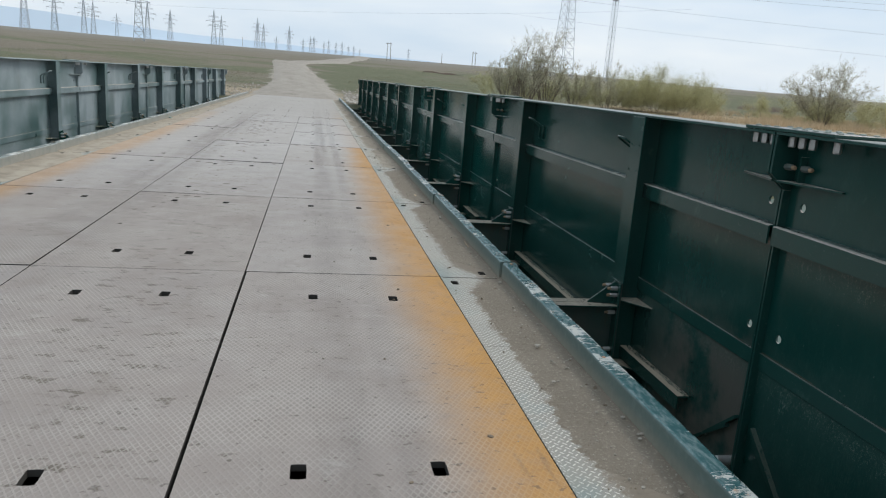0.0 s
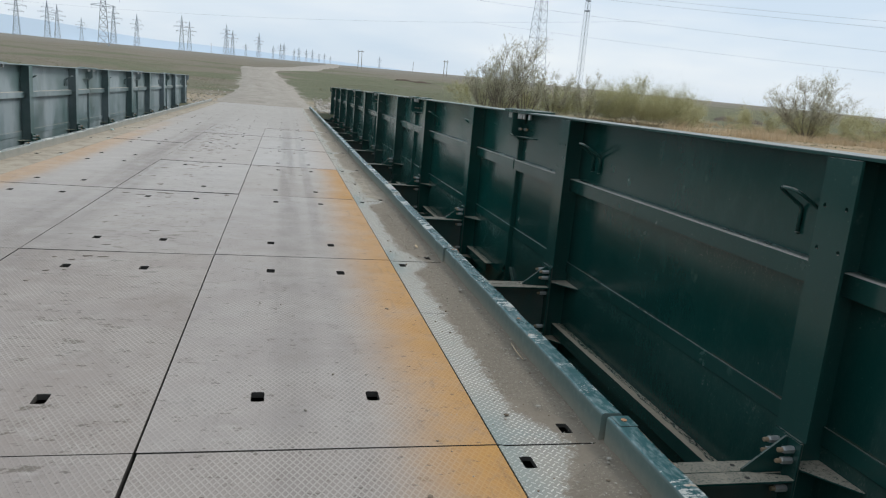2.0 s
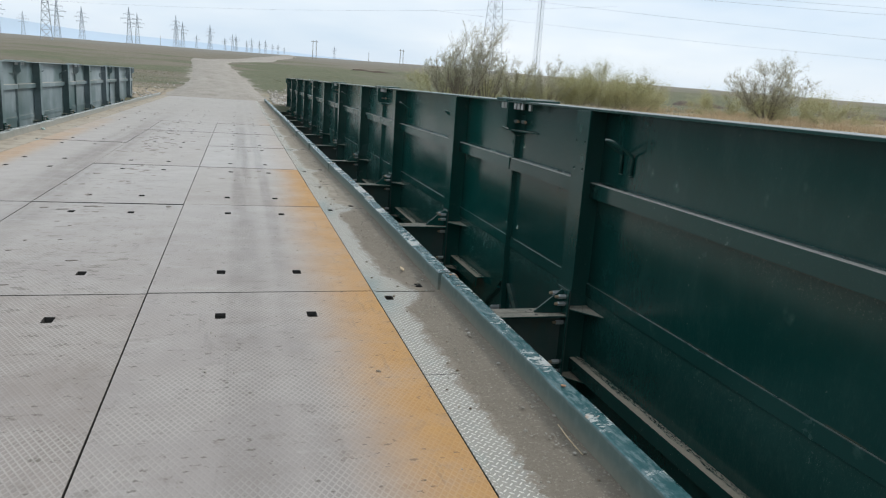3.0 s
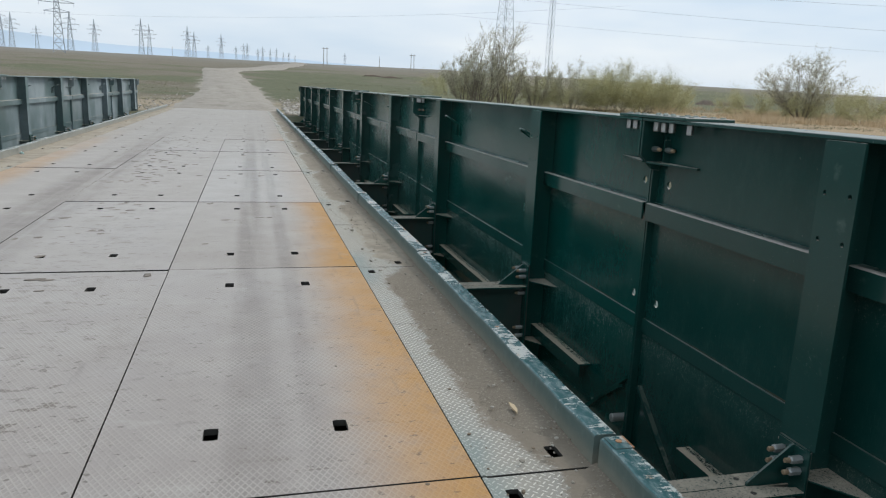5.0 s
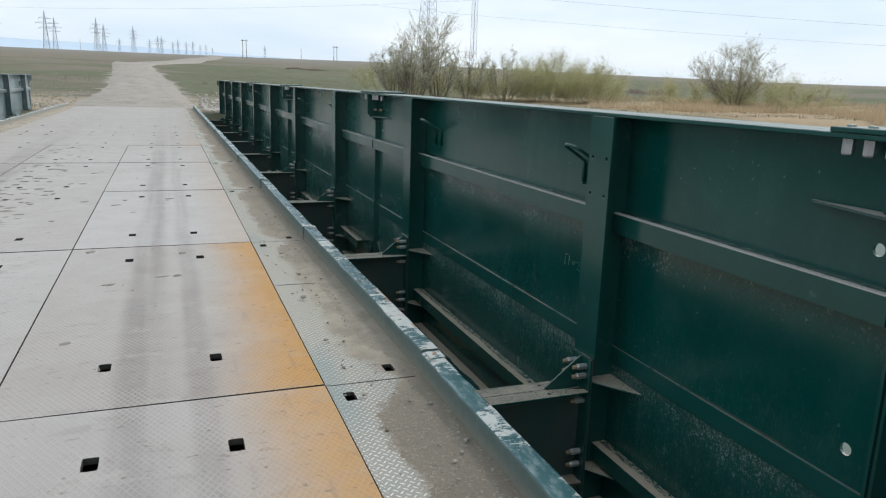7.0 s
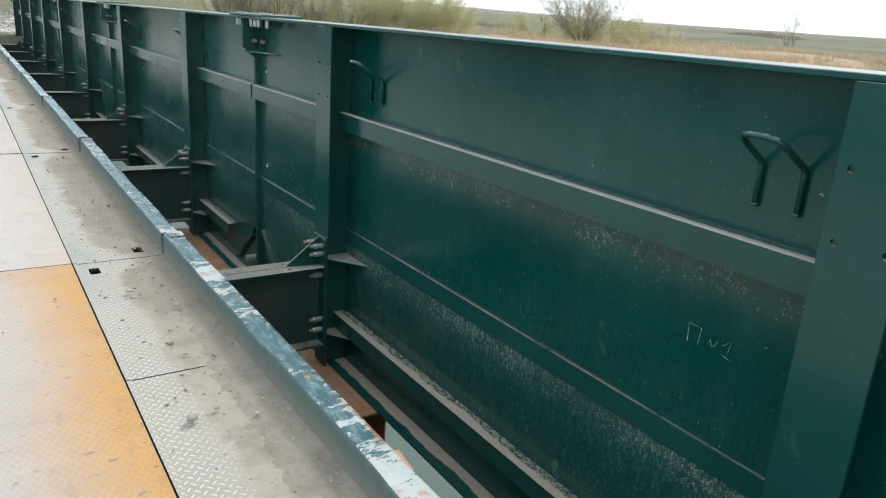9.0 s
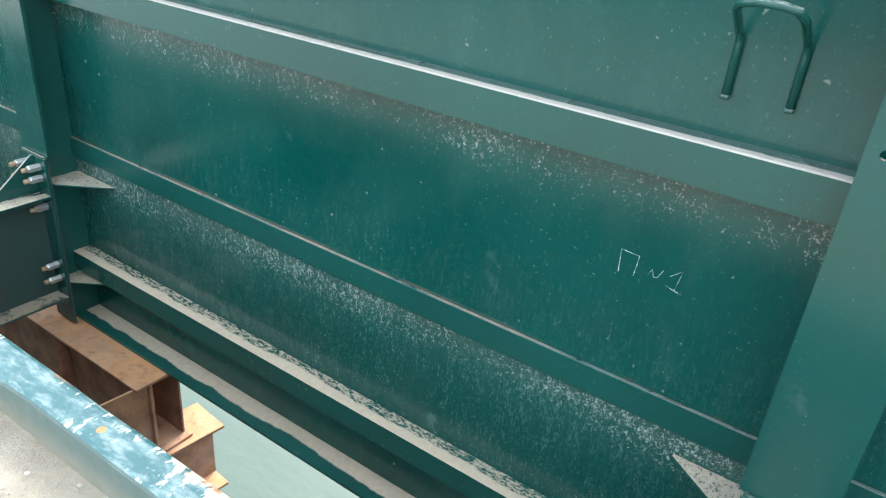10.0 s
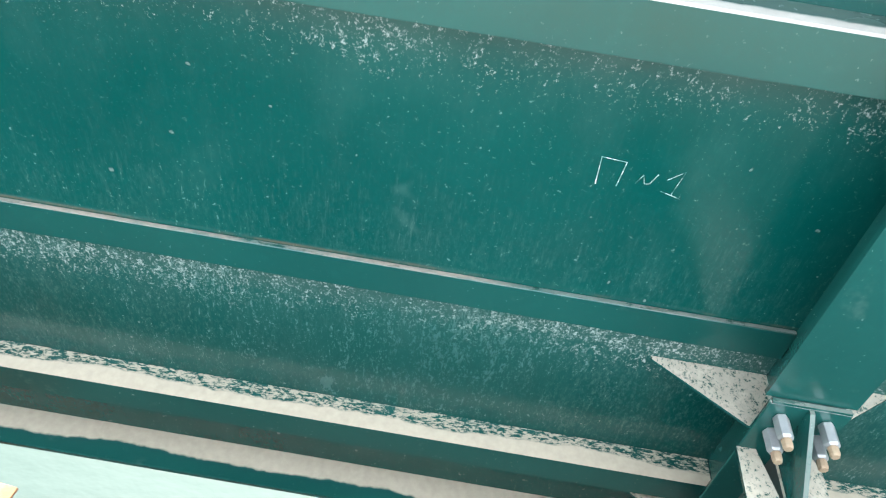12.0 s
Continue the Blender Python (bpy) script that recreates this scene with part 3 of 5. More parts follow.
# near-black colour stands for the shade in holes, gaps and undersides
M_UNDER = plain("shade_dark_underside", (0.03, 0.029, 0.026), (0.055, 0.05, 0.043), 4, 0.8)
M_BARK = plain("grey_brown_bark", (0.15, 0.125, 0.09), (0.23, 0.195, 0.15), 6, 0.9)
def leafy(name, a, b):
    """Thin leaves: half of the light passes through."""
    k = Mat(name, 0.7, spec=0.2)
    c = k.mix(k.mul(k.island(), 0.8), k.mix(k.noise(1.5, 4), a, b), tuple(v * 1.45 for v in b))
    k.color(c)
    t = k.n.new("ShaderNodeBsdfTranslucent")
    k.l.new(c, t.inputs["Color"])
    m = k.n.new("ShaderNodeMixShader")
    m.inputs[0].default_value = 0.45
    k.l.new(k.b.outputs[0], m.inputs[1])
    k.l.new(t.outputs[0], m.inputs[2])
    k.l.new(m.outputs[0], k.n["Material Output"].inputs["Surface"])
    return k.m


M_LEAF = leafy("young_willow_leaves", (0.335, 0.325, 0.175), (0.405, 0.39, 0.225))
M_LEAF_PALE = leafy("pale_catkins_and_leaves", (0.36, 0.35, 0.245), (0.46, 0.45, 0.34))
M_REED = plain("dry_tan_reeds", (0.43, 0.325, 0.205), (0.52, 0.41, 0.27), 0.8, 0.9, True)
M_LATTICE = plain("grey_lattice_steel", (0.33, 0.37, 0.42), (0.43, 0.48, 0.53), 0.5, 0.6)
M_WIRE = plain("aluminium_cable", (0.42, 0.45, 0.48), (0.5, 0.53, 0.56), 0.5, 0.5)
M_POLE = plain("weathered_timber_pole", (0.20, 0.18, 0.16), (0.30, 0.28, 0.25), 3, 0.9)
# air haze put into the hills' blue colour and a faint glow
M_HILL = plain("haze_blue_hills", (0.38, 0.46, 0.54), (0.46, 0.54, 0.61), 0.003, 1.0)
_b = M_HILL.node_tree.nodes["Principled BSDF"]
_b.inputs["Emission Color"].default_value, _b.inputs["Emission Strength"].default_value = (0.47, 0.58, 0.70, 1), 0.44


# ---- mesh helpers ----
def mesh_of(bm, name, mat, smooth=False):
    me = bpy.data.meshes.new(name)
    bm.to_mesh(me)
    bm.free()
    me.materials.append(mat)
    if smooth:
        for p in me.polygons:
            p.use_smooth = True
    return me


def part(name, bm, mat, parent, label="", smooth=False):
    """One mesh object under a thing or part."""
    ob = new(name, mesh_of(bm, name, mat, smooth) if isinstance(bm, bmesh.types.BMesh) else bm)
    ob.parent = parent
    return tagged(ob, label)


def box(bm, x0, x1, y0, y1, z0, z1, bevel=0.0):
    v = [bm.verts.new(p) for p in ((x0, y0, z0), (x1, y0, z0), (x1, y1, z0), (x0, y1, z0), (x0, y0, z1), (x1, y0, z1), (x1, y1, z1), (x0, y1, z1))]
    fs = [bm.faces.new([v[i] for i in f]) for f in ((3, 2, 1, 0), (4, 5, 6, 7), (0, 1, 5, 4), (1, 2, 6, 5), (2, 3, 7, 6), (3, 0, 4, 7))]
    if bevel:
        es = list({e for f in fs for e in f.edges})
        bmesh.ops.bevel(bm, geom=es, offset=bevel, segments=1, affect="EDGES", profile=0.5)
    return bm


def boxm(x0, x1, y0, y1, z0, z1, bevel=0.0):
    return box(bmesh.new(), x0, x1, y0, y1, z0, z1, bevel)


def prism(pts, axis, a, b):
    """A polygon in the two other axes, drawn out along axis from a to b."""
    bm = bmesh.new()
    i = "xyz".index(axis)

    def at(p, h):
        q = list(p)
        q.insert(i, h)
        return bm.verts.new(q)
    lo, hi = [at(p, a) for p in pts], [at(p, b) for p in pts]
    bm.faces.new(lo[::-1]), bm.faces.new(hi)
    for j in range(len(pts)):
        k = (j + 1) % len(pts)
        bm.faces.new((lo[j], lo[k], hi[k], hi[j]))
    bmesh.ops.recalc_face_normals(bm, faces=bm.faces)
    return bm


def tube(bm, pts, radii, n=6, cap=True):
    """A tapered tube along points."""
    rings = []
    for i, p in enumerate(pts):
        p = Vector(p)
        d = (Vector(pts[min(i + 1, len(pts) - 1)]) - Vector(pts[max(i - 1, 0)])).normalized()
        a = d.orthogonal().normalized() if not rings else (ref - d * ref.dot(d)).normalized()
        ref = a
        b = d.cross(a)
        r = radii[i] if isinstance(radii, (list, tuple)) else radii
        rings.append([bm.verts.new(p + (a * math.cos(math.tau * j / n) + b * math.sin(math.tau * j / n)) * r) for j in range(n)])
    for r0, r1 in zip(rings, rings[1:]):
        for j in range(n):
            bm.faces.new((r0[j], r0[(j + 1) % n], r1[(j + 1) % n], r1[j]))
    if cap:
        bm.faces.new(rings[0][::-1]), bm.faces.new(rings[-1])
    return bm


def holed_plate(u0, u1, v0, v1, holes, w0, w1, order):
    """A plate with through holes. holes: (u, v, half_u, half_v, sides, aside). order puts (u, v, w) into x, y, z. The holes' u spans don't overlap unless u is equal."""
    bm = bmesh.new()

    def vert(u, v, w):
        return bm.verts.new([(u, v, w)[i] for i in order])

    def quad(a, b, c, d):
        for w, rev in ((w1, False), (w0, True)):
            q = [vert(*p, w) for p in (a, b, c, d)]
            bm.faces.new(q[::-1] if rev else q)
    cols = sorted({h[0] for h in holes})
    cur = u0
    for c in cols:
        hs = sorted((h for h in holes if h[0] == c), key=lambda h: h[1])
        m = max(h[2] + abs(h[5]) for h in hs) * 1.6
        if c - m > cur:
            quad((cur, v0), (c - m, v0), (c - m, v1), (cur, v1))
        low = v0
        for _, v, hu, hv, sides, aside in hs:
            e = hv * 1.6
            quad((c - m, low), (c + m, low), (c + m, v - e), (c - m, v - e))
            low = v + e
            n = 16
            ring, sq = [], []
            for i in range(n):
                t = math.tau * (i + (0.0 if sides == 4 else 0.5)) / n
                ct, st = math.cos(t), math.sin(t)
                if sides == 4:      # rounded square
                    f = (abs(ct) ** 14 + abs(st) ** 14) ** (-1 / 14)
                    ring.append((c + aside + hu * ct * f, v + hv * st * f))
                else:
                    ring.append((c + aside + hu * ct, v + hv * st))
                f = 1 / max(abs(ct), abs(st))
                sq.append((c + m * ct * f, v + e * st * f))
            corners = [(c + m, v + e), (c - m, v + e), (c - m, v - e), (c + m, v - e)]
            for i in range(n):
                j = (i + 1) % n
                quad(ring[i], sq[i], sq[j], ring[j])
                if i % 4 == 1 and sides != 4:
                    k = corners[i // 4]
                    for w, rev in ((w1, False), (w0, True)):
                        q = [vert(*p, w) for p in (sq[i], k, sq[j])]
                        bm.faces.new(q[::-1] if rev else q)
                a0, a1 = ring[i], ring[j]
                q = [vert(*a0, w0), vert(*a0, w1), vert(*a1, w1), vert(*a1, w0)]
                bm.faces.new(q)
        quad((c - m, low), (c + m, low), (c + m, v1), (c - m, v1))
        cur = c + m
    quad((cur, v0), (u1, v0), (u1, v1), (cur, v1))
    rim = [(u0, v0), (u1, v0), (u1, v1), (u0, v1)]
    for i in range(4):
        a, b = rim[i], rim[(i + 1) % 4]
        bm.faces.new([vert(*a, w0), vert(*b, w0), vert(*b, w1), vert(*a, w1)])
    bmesh.ops.remove_doubles(bm, verts=bm.verts, dist=1e-5)
    bmesh.ops.recalc_face_normals(bm, faces=bm.faces)
    return bm


def nut_mesh(r=0.019, h=0.062):
    """A long hexagon nut, pointing along -x, chamfered at its ends."""
    bm = bmesh.new()
    tube(bm, [(0, 0, 0), (-0.004, 0, 0), (-h + 0.006, 0, 0), (-h, 0, 0)], [r * 0.9, r, r, r * 0.82], 6)
    return bm


def bolt_tip(r=0.0125, h=0.062):
    bm = bmesh.new()
    tube(bm, [(-h - 0.0005, 0, 0), (-h - 0.020, 0, 0), (-h - 0.026, 0, 0)], [r, r, r * 0.8], 8)
    return bm


NUT, TIP = mesh_of(nut_mesh(), "nut", M_ZINC), mesh_of(bolt_tip(), "bolt", M_BRASS)


M_NUT_PAINT = plain("dull_painted_nut", (0.055, 0.085, 0.08), (0.12, 0.14, 0.13), 30, 0.5)
M_BOLT_DUST = plain("dust_grey_bolt_paint", (0.22, 0.27, 0.25), (0.34, 0.37, 0.34), 25, 0.6)
NUT_DULL = mesh_of(nut_mesh(), "nut", M_NUT_PAINT)


def add_nut(parent, x, y, z, rz=0.0, ry=0.0, fat=1.0, end=True, dull=False):
    nut = part("nut", NUT_DULL if dull else NUT, None, parent, "dull green-grey painted nut" if dull else "zinc-plated long hexagon nut")
    nut.matrix_local = pose(x, y, z, 0, ry, rz) @ Matrix.Diagonal((1, fat, fat, 1))
    if end:
        tip = part("bolt", TIP, None, nut, "rust-stained bolt end")
    return nut


# ---- ground, road, water ----
EYE0 = (-0.7, 0.0)
R_KNOTS = (60, 80, 100, 130, 180, 250, 400, 700, 1200)
F_KNOTS = (0, 0.30, 0.45, 0.62, 0.76, 0.86, 0.94, 0.98, 1.0)


def ground_z(x, y):
    r = math.hypot(x - EYE0[0], y - EYE0[1])
    az = math.degrees(math.atan2(x - EYE0[0], y - EYE0[1]))
    top = float(np.interp(abs(az), (14, 34, 45, 60), (1.52, 1.1, 0.85, 0.75))) if az > 0 else 1.52
    z = float(np.interp(r, (0, 45, 60), (-0.1, -0.1, 0.15)))
    if r > 60:
        z = 1.5 + r * math.tan(radians(-1.29 + (top + 1.29) * float(np.interp(r, R_KNOTS, F_KNOTS))))
    bumps = noise.noise(Vector((x * 0.05, y * 0.05, 0))) * 0.35 + noise.noise(Vector((x * 0.21, y * 0.21, 5))) * 0.12
    off = min(abs(x + 2.3) / 12, 1) if y > 30 else 1.0
    z += bumps * off * min(r / 60, 2)
    # the river's bed runs under the bridge along x
    mid, half = 12.0 + 0.0006 * x * x, 25.5
    d = abs(y - mid)
    if d < half and abs(x) < 400:
        z -= 5.2 * min(max((half - d) / 9.0, 0), 1)
    return z


def spread(a, fine, b, step_in, grow):
    """Grid lines: fine from -a to b, then ever wider out to 4600 m."""
    out = list(np.arange(-a, b, step_in))
    s, v = step_in, b
    while v < 4600:
        out.append(v)
        s *= grow
        v += s
    s, v = step_in, -a
    low = []
    while v > -4600:
        s *= grow
        v -= s
        low.append(v)
    return low[::-1] + out


gx, gy = spread(40, 1, 80, 2.0, 1.16), spread(30, 1, 140, 2.0, 1.12)
bm = bmesh.new()
grid = [[bm.verts.new((x, y, ground_z(x, y))) for x in gx] for y in gy]
for r0, r1 in zip(grid, grid[1:]):
    for j in range(len(gx) - 1):
        bm.faces.new((r0[j], r0[j + 1], r1[j + 1], r1[j]))
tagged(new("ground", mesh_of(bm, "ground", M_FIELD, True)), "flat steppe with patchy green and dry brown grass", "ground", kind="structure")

bm = boxm(-400, 400, -30, 180, -3.6, -3.55)
tagged(new("water", mesh_of(bm, "water", M_WATER)), "pale milky green river water under the bridge", "water", kind="structure")

# gravel road that leaves the bridge, bends and runs off to the right
ROAD = [(41.5, -2.2, 5.6), (46, -2.2, 6), (60, -2.4, 5.6), (75, -2.6, 5.2), (100, -3.8, 5.2), (130, -5.3, 5.5), (150, -6.3, 6), (165, -6, 7), (180, -2.5, 8), (200, 2, 8), (250, 8.5, 8), (330, 16, 8), (450, 27, 9), (700, 42, 11)]
bm = bmesh.new()
ys = np.concatenate([np.arange(41.5, 250, 1.5), np.arange(250, 700, 10)])
prev = None
for y in ys:
    cx = float(np.interp(y, [p[0] for p in ROAD], [p[1] for p in ROAD]))
    w = float(np.interp(y, [p[0] for p in ROAD], [p[2] for p in ROAD]))
    wl_ = w / 2 + 0.35 * noise.noise(Vector((y * 0.13, 0, 0))) + 0.3 * noise.noise(Vector((y * 0.6, 0, 3)))
    wr_ = w / 2 + 0.35 * noise.noise(Vector((y * 0.13, 9, 0))) + 0.3 * noise.noise(Vector((y * 0.6, 9, 3)))
    lift = 0.05 + max(y - 60, 0) * 0.0012
    row = [bm.verts.new((cx + o, y, max(ground_z(cx + o, y), -0.12) + lift + hh)) for o, hh in ((-wl_ - 0.6, -0.25), (-wl_, -0.03), (-wl_ / 2, 0.03), (0, 0.05), (wr_ / 2, 0.03), (wr_, -0.03), (wr_ + 0.6, -0.25))]
    if prev:
        for j in range(6):
            bm.faces.new((prev[j], prev[j + 1], row[j + 1], row[j]))
    prev = row
tagged(new("road", mesh_of(bm, "road", M_ROAD, True)), "pale unpaved gravel road leaving the bridge", "road", kind="structure")

# far hills, their haze painted as pale blue colour with a glow
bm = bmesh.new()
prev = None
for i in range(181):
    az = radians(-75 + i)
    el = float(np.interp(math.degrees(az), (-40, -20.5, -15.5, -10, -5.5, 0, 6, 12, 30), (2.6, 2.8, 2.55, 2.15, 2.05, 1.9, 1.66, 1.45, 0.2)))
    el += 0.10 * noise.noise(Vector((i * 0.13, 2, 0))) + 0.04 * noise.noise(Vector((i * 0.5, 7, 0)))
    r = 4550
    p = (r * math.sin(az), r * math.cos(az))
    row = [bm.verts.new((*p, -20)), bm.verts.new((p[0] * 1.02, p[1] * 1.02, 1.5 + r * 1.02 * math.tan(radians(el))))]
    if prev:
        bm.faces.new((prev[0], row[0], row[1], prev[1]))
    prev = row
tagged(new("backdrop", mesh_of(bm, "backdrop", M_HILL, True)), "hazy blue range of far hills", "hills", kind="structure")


# ---- bridge deck ----
BAY = 3.5
K0, K1 = -5, 12                      # bays: joints at BAY * k
MID = -2.2855                        # the deck's middle line
PITCH, HALF = 1.5235, 0.757          # deck panels across: spacing and half width

deck = tagged(new("bridge_deck"), "steel bridge deck of dusty tread panels", "bridge deck", kind="structure")


def deck_panel_mesh(left=-HALF, far=0.51, skew=0.0, right=HALF, end=1.744, open_holes=True):
    """A tread panel 1.5 by 3.5 m, top at z = 0, with four square lashing holes."""
    hs = [h for u in (-0.288, 0.274) for h in ((u, -1.75 + 0.54, 0.032, 0.056, 4, -0.012), (u, 1.75 - far, 0.032, 0.056, 4, 0.006 + skew))] if open_holes else []
    bm = holed_plate(left, right, -1.744, end, hs, -0.03, 0.0, (0, 1, 2))
    box(bm, left, left + 0.017, -1.744, end, -0.16, -0.031)
    box(bm, right - 0.021, right, -1.744, end, -0.16, -0.031)
    box(bm, left + 0.017, right - 0.021, -1.744, -1.724, -0.16, -0.031)
    box(bm, left + 0.017, right - 0.021, end - 0.02, end, -0.16, -0.031)
    box(bm, left + 0.002, right - 0.006, -1.74, end - 0.004, -0.168, -0.161)
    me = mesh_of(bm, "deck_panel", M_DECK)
    # hole walls, gap sides and the pan below get the painted shade
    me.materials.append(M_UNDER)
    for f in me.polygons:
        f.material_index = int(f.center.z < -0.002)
    return me


def side_plate_mesh(y0, y1, slot):
    """A narrow lentil-pattern plate beside the kerb, with a slot near one end."""
    bm = holed_plate(-0.248, 0.245, y0, y1, [(*slot, 0.028, 0.050, 4, 0)], -0.02, 0.0, (0, 1, 2))
    box(bm, -0.248, -0.235, y0, y1, -0.16, -0.021)
    box(bm, -0.248, -0.228, y0 + 0.001, y1 - 0.001, 0.0005, 0.005)
    box(bm, 0.235, 0.245, y0, y1, -0.16, -0.021)
    box(bm, -0.234, 0.234, y0, y0 + 0.008, -0.16, -0.021)
    box(bm, -0.234, 0.234, y1 - 0.008, y1, -0.16, -0.021)
    box(bm, -0.23, 0.245, y0 + 0.003, y1 - 0.003, -0.168, -0.161)
    me = mesh_of(bm, "side_plate", M_SIDE)
    # slot walls and everything below the top get the painted shade
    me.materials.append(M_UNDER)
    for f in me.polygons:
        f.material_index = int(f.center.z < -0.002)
    return me


PANEL = deck_panel_mesh()
SIDES = (side_plate_mesh(-1.744, 0.198, (0.127, -1.595)), side_plate_mesh(0.203, 1.744, (-0.158, 1.597)))
PANEL_NARROW, PANEL_OLD = deck_panel_mesh(-0.750, 0.63, 0.034), deck_panel_mesh(-HALF, 0.64, 0.012)
PANEL_TIGHT = deck_panel_mesh(end=1.7535)                     # end joint packed with dust
PANEL_CLOSED = deck_panel_mesh(-HALF - 0.0045, right=HALF + 0.0045, end=1.7545)
PANEL_BURIED = deck_panel_mesh(-HALF - 0.0045, right=HALF + 0.0045, end=1.7545, open_holes=False)   # holes packed with road dust
FILLED = {(3, 0), (3, 2), (4, 1), (5, 0), (5, 2), (6, 0), (6, 1), (6, 2)}             # joints along the bridge and panel columns where dust hides the gap
FLUSH = {(3, 2), (4, 1)}                                      # joints that cannot be seen at all
rng = random.Random(4)
for k in range(K0, K1):
    yc = BAY * (k + 0.5)
    for c in range(3):
        kind = PANEL if k != -1 else (PANEL_OLD if c else PANEL_NARROW)
        if (k + 1, c) in FILLED:
            kind = PANEL_TIGHT
        if k >= 6:
            kind = PANEL_CLOSED if k < 8 else PANEL_BURIED
        loose = 1.0 if k < 6 else 0.1
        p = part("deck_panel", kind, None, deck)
        px, py, pz = -0.762 - PITCH * c + rng.uniform(-0.001, 0.001), yc + rng.uniform(-0.002, 0.002) * loose, rng.uniform(-0.004, 0.003) * loose
        ax, ay = rng.uniform(-0.06, 0.06) * loose, rng.uniform(-0.1, 0.1) * loose
        if 2 <= k < 6:                   # these bays lie with their first edge a little proud
            pz, ax = (-0.0028, 0.0) if (k, c) in FLUSH else (pz * 0.25, -0.07 + ax * 0.3)
            if k == 5 and c:
                pz, ax = 0.0, (0.07 if c == 2 else -0.03)
        p.matrix_basis = pose(px, py, pz, ax, ay)
    for xs, rz in ((0.251, 0), (2 * MID - 0.251, 180)):
        for mesh in SIDES:
            p = part("side_plate", mesh, None, deck, "narrow lentil-pattern steel plate beside the kerb")
            p.matrix_basis = pose(xs, yc, rng.uniform(-0.007, -0.004), 0, rng.uniform(-0.15, 0.15), rz)


# ---- kerbs ----
def kerb_beam(M_KERB, words, seed):
    """A box-section kerb 3.5 m long, knocked and dented along its top, with a bolted lug plate on one end."""
    e = tagged(new("kerb_beam"), words, "kerb", "kerb beams along the deck")
    bm = bmesh.new()
    n = 56
    prev = None
    for i in range(n + 1):
        y = -1.738 + 3.476 * i / n
        free = min(1, (1.738 - abs(y)) / 0.3)

        def dent(q, amount):
            v = noise.noise(Vector((y * 1.9, seed * 5.3, q))) + 0.6 * noise.noise(Vector((y * 5.2, seed * 5.3, q + 4)))
            return free * amount * (max(v - 0.12, 0) + 0.12 * v)
        do, di, dz = dent(0, 0.020), dent(9, 0.008), dent(17, 0.014)
        prof = [(-0.051, -0.12), (-0.051, 0.06), (-0.051 + di, 0.122 - dz * 0.4), (-0.046 + di, 0.129 - dz * 0.5), (-0.036 + di, 0.132 - dz * 0.6), (0.0, 0.132 - dz), (0.04 + do, 0.132 - dz * 0.8), (0.049 + do, 0.128 - dz * 0.7), (0.053 + do, 0.120 - dz * 0.6), (0.053 + do * 0.3, 0.04), (0.053, -0.12)]
        row = [bm.verts.new((a, y, b)) for a, b in prof]
        if prev:
            for j in range(len(prof)):
                bm.faces.new((prev[j], row[j], row[(j + 1) % len(prof)], prev[(j + 1) % len(prof)]))
        else:
            bm.faces.new(row)
        prev = row
    bm.faces.new(prev[::-1])
    bmesh.ops.recalc_face_normals(bm, faces=bm.faces)
    part("beam", bm, M_KERB, e)
    bm = tube(bmesh.new(), [(0.004, 0.32, 0.130), (0.004, 0.32, 0.1325), (0.004, 0.32, 0.1335)], [0.012, 0.012, 0.007], 12)
    part("bolt_head", bm, M_RUST, e, "rusty bolt head")
    part("lug_plate", boxm(-0.050, 0.037, -1.737, -1.635, 0.1325, 0.1365, 0.001), M_KERB, e, "small plate at the end of the kerb")
    bm = tube(bmesh.new(), [(-0.006, -1.69, 0.137), (-0.006, -1.69, 0.1395), (-0.006, -1.69, 0.1405)], [0.014, 0.014, 0.007], 10)
    part("bolt_head", bm, M_RUST, e, "rusty bolt head")
    return e


for xk, rz, mat, words in ((0.55, 180, M_KERB, "teal-painted steel kerb beam with dented chipped top"), (2 * MID - 0.55, 0, M_KERB_DUSTY, "steel kerb beam grey with dust over teal paint")):
    kerbs = []
    for k in range(K0, K1):
        m = pose(xk + rng.uniform(-0.003, 0.003), BAY * (k + 0.5), rng.uniform(-0.003, 0.002), 0.10 if xk > 0 else -0.10, 0, rz - 0.26)
        if k == 2 and xk > 0:       # one beam is knocked askew
            m = pose(xk + 0.010, BAY * (k + 0.5), 0.003, 0, 0, rz + 0.33)
        if len(kerbs) < 4:
            kerbs.append(kerb_beam(mat, words, len(kerbs) + rz))
            kerbs[-1].matrix_basis = m
        else:
            copy_thing(kerbs[(k * 3) % 4], m)


# ---- main girders ----
HOLES_SPLICE = [(y, z, 0.026, 0.026, 16, 0) for y in (0.15, 6.85) for z in (0.172, 0.972)]


